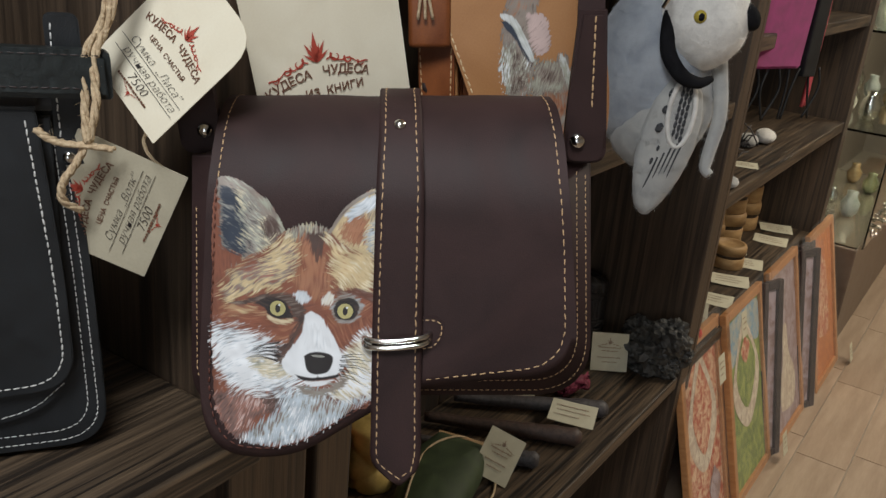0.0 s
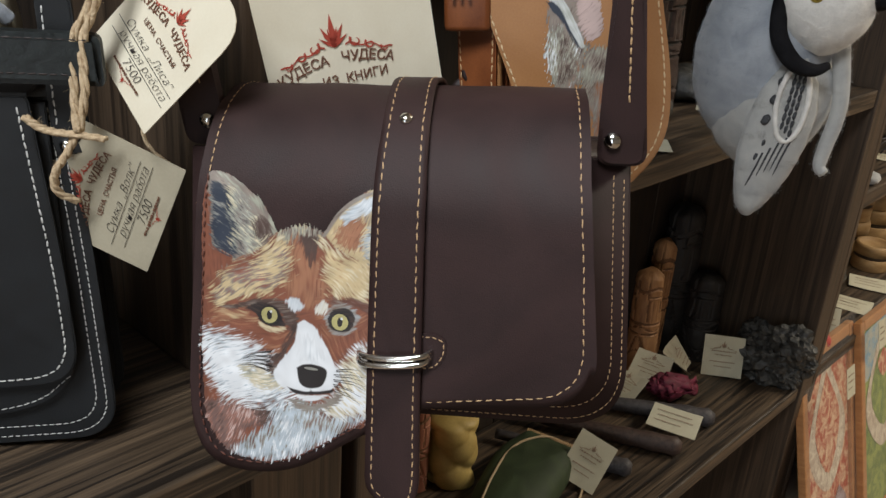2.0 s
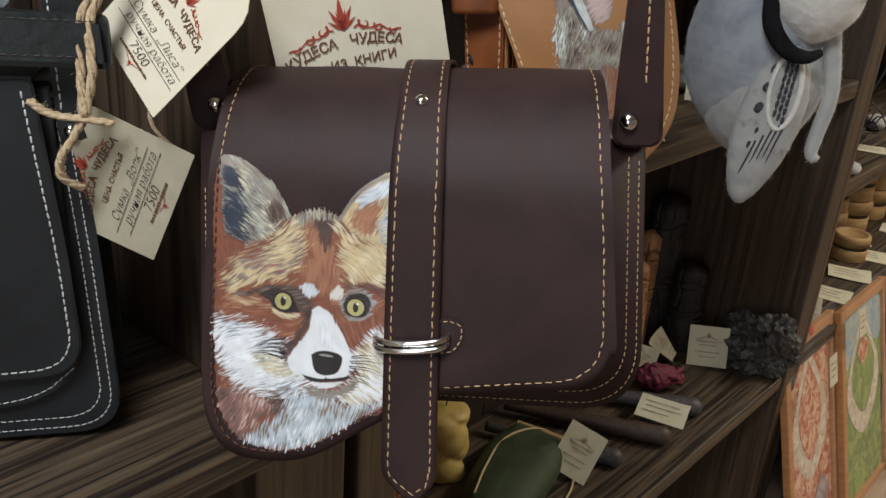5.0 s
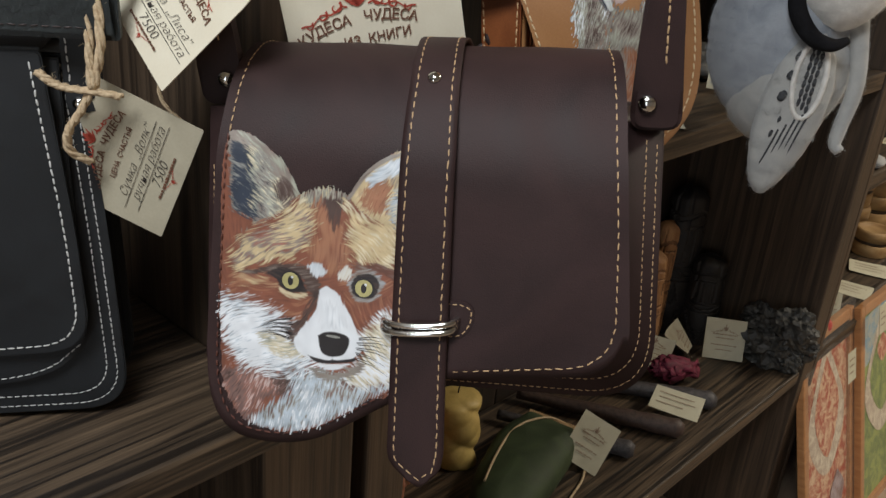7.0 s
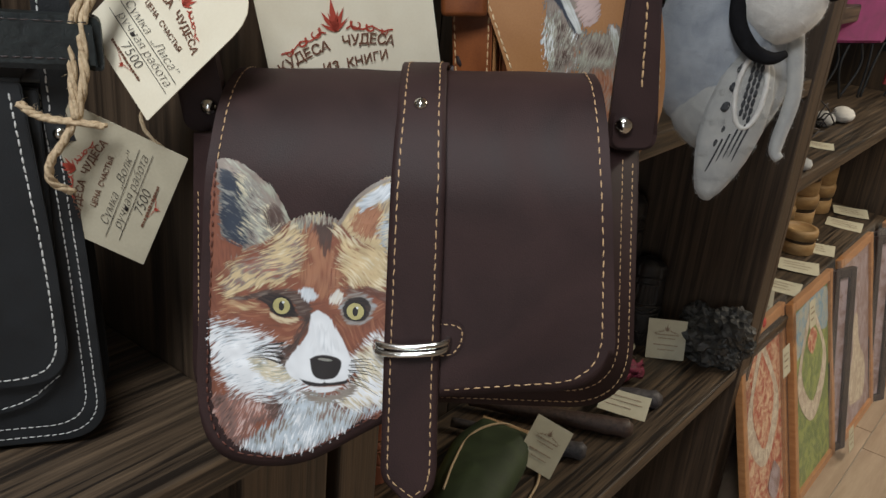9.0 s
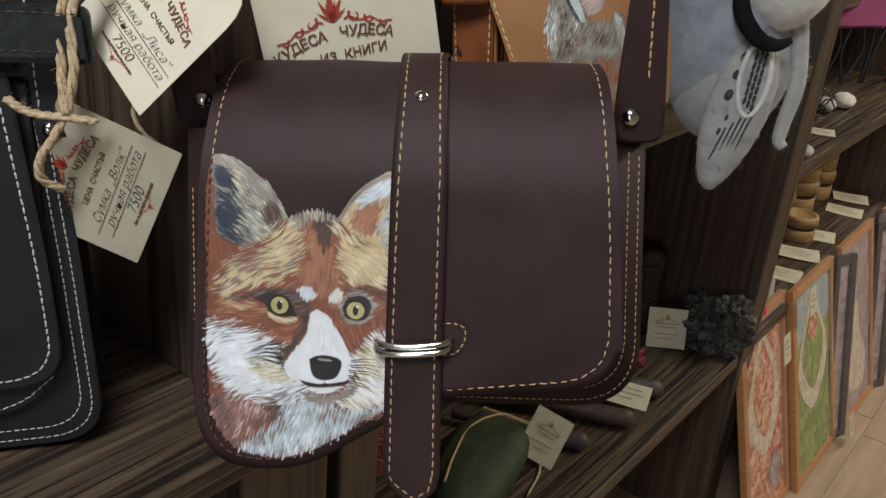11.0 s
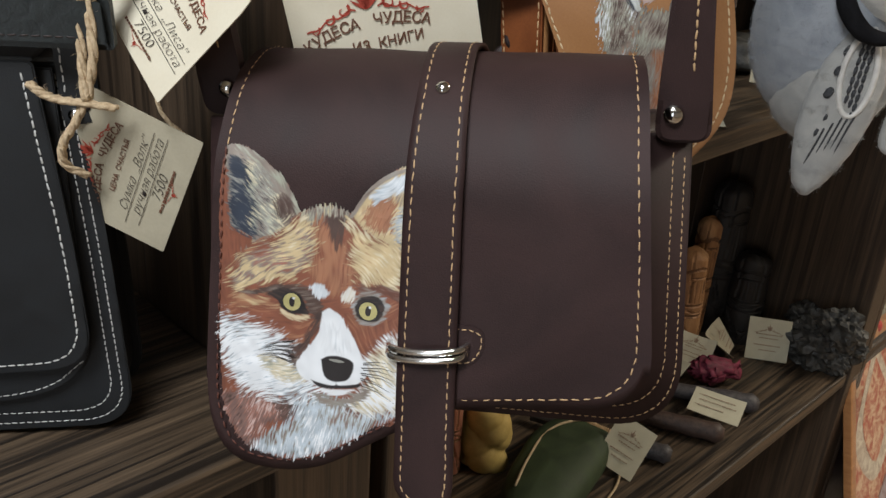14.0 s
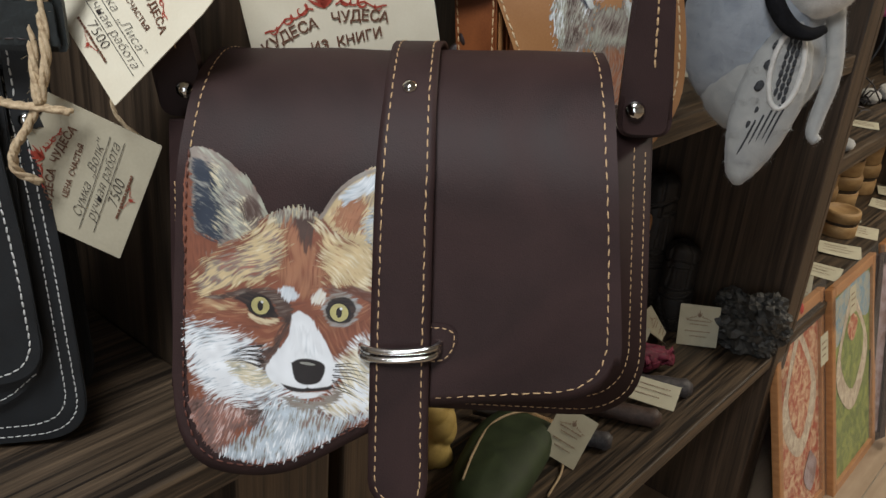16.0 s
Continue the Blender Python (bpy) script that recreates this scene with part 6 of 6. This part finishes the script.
for i, (u, w) in enumerate(((2.42, 0.66), (2.2, 0.62), (2.27, 0.7))):
    ob = thing("stone", "small dark stone figure on the shelf", "stone", at_shelf(u, w, 0.3105), "small stones")
    bm = bmesh.new()
    ball(bm, (0, 0, 0.03), (0.04, 0.03, 0.032), 14, None, 0, 0.4, 2)
    for v in bm.verts:
        v.co.z = max(0, v.co.z)
    part("rock", bm, STONE, ob)
RED_GLAZE = plain("red_glaze", (0.5, 0.04, 0.03), 0.3)
ob = thing("red_bead", "small red glazed bead ornament", "ornament", at_shelf(2.03, 0.53, 0.3105))
bm = bmesh.new()
ball(bm, (0, 0, 0.02), (0.02, 0.02, 0.02), 14)
part("bead", bm, RED_GLAZE, ob)

# second shelf: shells, feathers, cards
for u, w, s, mat, label in ((2.60, 0.60, 0.03, FELT_WHITE, "white round stone on the shelf"), (2.50, 0.62, 0.028, FELT_LIGHT, "pale shell on the shelf"), (2.02, 0.52, 0.02, FELT_LIGHT, "pale shell near the post")):
    ob = thing("shell", label, "shell", at_shelf(u, w, 0.716), "shells on the shelf")
    bm = bmesh.new()
    ball(bm, (0, 0, s * 0.7), (s * 1.2, s, s * 0.7), 16, None, 0, 0.12, 2)
    part("shell_body", bm, mat, ob)
small_card("small cream price card on the middle shelf", lying(2.27, 0.56, 0.7185, -70, -86), 0.07, 0.05, CARD, 0.05, art=False)
for k in range(5):
    ob = thing("twig_bundle", "bundle of dark dried twigs on the shelf", "twigs", at_shelf(2.16 + 0.07 * k, 0.63 + 0.02 * (k % 2), 0.716), "dried twig bundles")
    bm = bmesh.new()
    for _ in range(14):
        a = Vector((random.uniform(-0.04, 0.04), random.uniform(-0.05, 0.05), 0.004 + random.uniform(0, 0.02)))
        d = Vector((random.uniform(-0.08, 0.08), random.uniform(-0.05, 0.05), random.uniform(0.0, 0.07)))
        tube(bm, [a, a + d * 0.5 + Vector((0, 0, 0.01)), a + d], 0.002, 5)
    part("twigs", bm, WAND_GREY, ob)
# magenta cloth purse and cords that hang in the far unit
MAGENTA = material("magenta_cloth", (0.30, 0.02, 0.15), (0.2, 0.012, 0.1), 0.85, 0, 30, bump=0.3, fine=400, sheen=0.3)
ob = thing("cloth_purse", "magenta cloth purse with black side straps, hanging", "purse", at_shelf(2.09, 0.49, 0.99, -24))
bm = bmesh.new()
slab(bm, rounded([(-0.085, 0.0), (0.085, 0.0), (0.10, 0.3), (-0.07, 0.3)], [0.008, 0.008, 0, 0], 4), 0.03, 0.006)
part("body", bm, MAGENTA, ob, smooth=False)
for x in (-0.11, 0.125):
    bm = bmesh.new()
    box(bm, x - 0.022, x + 0.022, 0.002, 0.02, -0.02, 0.31, 0.004)
    part("side_strap", bm, LEATHER_BLACK, ob, smooth=False)
bm = bmesh.new()
for x in np.linspace(-0.12, 0.17, 9):
    tube(bm, curve_points([(x, 0.012, 0.0), (x + random.uniform(-0.02, 0.02), 0.01, -0.05), (x + random.uniform(-0.04, 0.04), 0.012, -0.12)], 6), 0.003, 6)
part("fringe", bm, LEATHER_BLACK, ob)
PINK_CORD = plain("coral_cord", (0.5, 0.07, 0.09), 0.7)
ob = thing("coral_cord", "coral red knotted cord hanging beside the purse", "cord", at_shelf(2.42, 0.48, 1.0))
bm = bmesh.new()
for k in range(3):
    tube(bm, curve_points([(0.01 * k, 0, 0.25), (0.012 * k, 0, 0.05), (0.015 * k - 0.02, 0, -0.04), (0.02 * k - 0.03, 0, -0.13)], 6), 0.0045, 6)
part("cord", bm, PINK_CORD, ob)
small_card("white price label hanging beside the purse", at_shelf(2.36, 0.475, 1.05, -10), 0.05, 0.09, CARD, 0.02, art=False)

# ---- wrapped pictures that lean against the far unit ----
FRAME_WOOD = material("orange_frame_wood", (0.48, 0.24, 0.10), (0.36, 0.16, 0.06), 0.4, 0, 12, (1, 1, 5), 0.1, fine=80)
FRAME_DARK = material("dark_frame_wood", (0.05, 0.035, 0.035), (0.02, 0.015, 0.015), 0.4, 0, 20)


def art(name, a, b, scale=60):
    return material(name, a, b, 0.4, 0, scale, (1, 1, 1), 0.1, fine=300, spread=0.9, ramp=(0.38, 0.62))


ART_RED, ART_GREEN, ART_LILAC, ART_ORANGE = art("ochre_red_art", (0.66, 0.46, 0.30), (0.40, 0.075, 0.035), 42), art("green_art", (0.30, 0.36, 0.10), (0.12, 0.19, 0.05), 30), art("lilac_art", (0.40, 0.33, 0.36), (0.24, 0.16, 0.15), 25), art("orange_art", (0.56, 0.22, 0.08), (0.42, 0.13, 0.045), 40)
ART_BLUE, ART_CREAM = art("blue_art", (0.20, 0.34, 0.45), (0.40, 0.42, 0.36), 40), art("cream_art", (0.66, 0.60, 0.48), (0.45, 0.36, 0.28), 50)
WRAP = bpy.data.materials.new("clear_wrap")
WRAP.use_nodes = True
wn = WRAP.node_tree.nodes
mix, clear = wn.new("ShaderNodeMixShader"), wn.new("ShaderNodeBsdfTransparent")
wn["Principled BSDF"].inputs["Roughness"].default_value = 0.15
wn["Principled BSDF"].inputs["Base Color"].default_value = (0.9, 0.9, 0.9, 1)
mix.inputs[0].default_value = 0.06
WRAP.node_tree.links.new(clear.outputs[0], mix.inputs[1])
WRAP.node_tree.links.new(wn["Principled BSDF"].outputs[0], mix.inputs[2])
WRAP.node_tree.links.new(mix.outputs[0], wn["Material Output"].inputs[0])


def picture(label, u, foot, w, h, fields, frame_mat=FRAME_WOOD, tilt=15.0, turn=0.0):
    ob = thing("framed_picture", label, "picture", at_shelf(u, foot, GROUND, turn) @ Matrix.Rotation(radians(-tilt), 4, "X"), "pictures leaning on the shelving")
    f = 0.027
    for dims in ((0, f, 0, h), (w - f, w, 0, h), (f, w - f, 0, f), (f, w - f, h - f, h)):
        bm = bmesh.new()
        box(bm, dims[0] + 0.0004, dims[1] - 0.0004, 0, 0.018, dims[2] + 0.0004, dims[3] - 0.0004, 0.003)
        part("frame_rail", bm, frame_mat, ob, smooth=False)
    bm = bmesh.new()
    box(bm, f, w - f, 0.009, 0.013, f, h - f)
    canvas = part("canvas", bm, fields[0][1], ob, smooth=False)
    for i, (poly, mat) in enumerate(fields[1:]):
        bm = bmesh.new()
        pts = curve_points([Vector((x * w, z * h, 0)) for x, z in poly + poly[:1]], 4)[:-1]
        bm.faces.new([bm.verts.new((p.x, 0.0085 - 0.0006 * i, p.y)) for p in pts])
        part("colour_field", bm, mat, canvas, smooth=False)
    bm = bmesh.new()
    n = 10
    grid = [[bm.verts.new((w * i / n, -0.004 + 0.004 * noise.noise(Vector((i * 0.9, j * 0.5, u * 7))), (h + 0.03) * j / n)) for i in range(n + 1)] for j in range(n + 1)]
    for j in range(n):
        for i in range(n):
            bm.faces.new((grid[j][i], grid[j][i + 1], grid[j + 1][i + 1], grid[j + 1][i]))
    part("plastic_wrap", bm, WRAP, ob, "clear plastic wrapping film")
    return ob


ogee = [(0.5, 0.93), (0.66, 0.8), (0.84, 0.62), (0.82, 0.48), (0.6, 0.34), (0.4, 0.34), (0.18, 0.48), (0.16, 0.62), (0.34, 0.8)]
picture("ornate ochre and red picture in a pale wood frame, plastic wrapped", 1.88, 0.372, 0.30, 0.56, [(0, ART_RED), (ogee, ART_CREAM), ([(0.5, 0.86), (0.74, 0.62), (0.5, 0.40), (0.26, 0.62)], ART_RED), ([(0.7, 0.3), (0.84, 0.2), (0.7, 0.1), (0.55, 0.2)], ART_LILAC)])
picture("green and blue picture with a white pointed arch, plastic wrapped", 2.17, 0.352, 0.34, 0.56, [(0, ART_GREEN), ([(0.12, 0.93), (0.88, 0.93), (0.88, 0.72), (0.5, 0.78), (0.12, 0.7)], ART_BLUE), (ogee, ART_CREAM), ([(0.5, 0.86), (0.76, 0.62), (0.5, 0.42), (0.24, 0.62)], ART_GREEN), ([(0.5, 0.8), (0.62, 0.74), (0.5, 0.66), (0.38, 0.74)], ART_RED)])
picture("dark framed picture standing edge out, plastic wrapped", 2.46, 0.372, 0.10, 0.55, [(0, ART_LILAC)], FRAME_DARK, 13, -20)
picture("lilac and white picture in a pale wood frame, plastic wrapped", 2.56, 0.345, 0.34, 0.57, [(0, ART_LILAC), ([(0.3, 0.15), (0.7, 0.12), (0.78, 0.3), (0.6, 0.45), (0.55, 0.62), (0.42, 0.6), (0.4, 0.42), (0.25, 0.3)], ART_CREAM)])
picture("dark framed picture standing edge out, plastic wrapped", 2.85, 0.365, 0.10, 0.55, [(0, ART_LILAC)], FRAME_DARK, 13, -25)
picture("brown picture in a dark frame, plastic wrapped", 2.93, 0.36, 0.12, 0.55, [(0, ART_LILAC)], FRAME_DARK, 14, -10)
picture("orange picture in a pale wood frame, plastic wrapped", 3.03, 0.335, 0.36, 0.57, [(0, ART_ORANGE), ([(0.3, 0.3), (0.7, 0.3), (0.66, 0.75), (0.34, 0.75)], ART_RED)])
for u, w, z in ((1.955, 0.44, 0.30), (2.50, 0.335, -0.13), (3.38, 0.31, -0.15), (2.2, 0.465, 0.325)):
    small_card("small white price label stuck on a wrapped picture", at_shelf(u, w - 0.012, z, 0) @ Matrix.Rotation(radians(-15), 4, "X"), 0.045, 0.07, CARD, 0.0, art=False)

# ---- the glass cabinet beyond ----
GLASS = bpy.data.materials.new("cabinet_glass")
GLASS.use_nodes = True
gb = GLASS.node_tree.nodes["Principled BSDF"]
gb.inputs["Base Color"].default_value, gb.inputs["Roughness"].default_value, gb.inputs["Transmission Weight"].default_value, gb.inputs["IOR"].default_value = (0.86, 0.92, 0.88, 1), 0.02, 1.0, 1.45
CABINET = material("cabinet_laminate", (0.16, 0.12, 0.09), (0.1, 0.07, 0.05), 0.4, 0, 10)
ob = thing("glass_cabinet", "glass display cabinet on a dark wooden base", "cabinet", at_shelf(3.45, 0.36, GROUND))
bm = bmesh.new()
box(bm, 0, 1.3, 0.02, 0.5, 0, 0.42, 0.006)
part("base", bm, CABINET, ob, smooth=False)
for z in (0.42, 0.85, 1.2, 1.75):
    bm = bmesh.new()
    box(bm, 0.004, 1.296, 0.024, 0.496, z + 0.001, z + 0.009)
    part("glass_shelf", bm, GLASS, ob, smooth=False).visible_shadow = False
for dims in ((0, 1.3, 0.0, 0.006, 0.43, 1.75), (-0.008, -0.001, 0.0, 0.5, 0.43, 1.75)):
    bm = bmesh.new()
    box(bm, *dims)
    part("glass_pane", bm, GLASS, ob, smooth=False).visible_shadow = False
GOODS = [plain("pale_ceramic", (0.45, 0.42, 0.34), 0.3), plain("olive_glaze", (0.16, 0.17, 0.08), 0.3), plain("amber_glaze", (0.26, 0.17, 0.08), 0.25), plain("grey_glaze", (0.28, 0.29, 0.26), 0.3), NICKEL]
k = 0
for z in (0.4305, 0.8605, 1.2105):
    for u in np.arange(3.55, 4.65, 0.16):
        k += 1
        jar = thing("trinket", ("small " + ("pale", "olive", "amber", "grey", "silver")[k % 5] + " glazed trinket on a glass shelf"), "trinket", at_shelf(u, 0.5 + 0.1 * (k % 3), GROUND + z), "trinkets in the glass cabinet")
        bm = bmesh.new()
        s = random.uniform(0.6, 1.3)
        lathe(bm, [(0.02 * s, 0), (0.035 * s, 0.02 * s), (0.04 * s, 0.06 * s), (0.02 * s, 0.09 * s), (0.024 * s, 0.11 * s)], 14)
        part("jar", bm, GOODS[k % 5], jar)
# glittering chain along the front of the cabinet
ob = thing("chain", "glittering silver chain along the cabinet edge", "chain", at_shelf(3.44, 0.345, 0.3))
for i in range(26):
    bm = bmesh.new()
    ball(bm, (0, 0, 0), (0.012, 0.009, 0.009), 8)
    part("link", bm, NICKEL, ob, at=Matrix.Translation((0.012 + 0.035 * i, 0.008 * math.sin(i * 1.7), -0.012 + 0.01 * math.sin(i * 2.3))))

# ---- floor tiles, laid in running bond along the shelving ----
tile_mesh = None
pitch_u, pitch_w = 0.60, 0.15
rows_w = [(-2.55 + pitch_w * j) for j in range(int(3.5 / pitch_w))]
kept = 0
rest = bmesh.new()
for j, w0 in enumerate(rows_w):
    for i in range(-5, 13):
        u0 = i * pitch_u + (0.5 * pitch_u if j % 2 else 0.19)
        if u0 < -2.55 or u0 + pitch_u > 7.55:
            continue
        dims = (0.0015, pitch_u - 0.0015, 0.0015, pitch_w - 0.0015, 0.0, 0.006)
        if 1.2 < u0 < 5.6 and w0 > -1.2:
            if tile_mesh is None:
                bm = bmesh.new()
                box(bm, *dims)
                tile_mesh = mesh_of("tile", bm, FLOOR)
            ob = new("tile", tile_mesh)
            ob.parent = floor
            ob.matrix_local = Matrix.Translation((u0, w0, GROUND - 0.001))
        else:
            box(rest, dims[0] + u0, dims[1] + u0, dims[2] + w0, dims[3] + w0, GROUND - 0.001, GROUND + 0.005)
tagged(part("tile_field", rest, FLOOR, floor, smooth=False), kind="stuff")
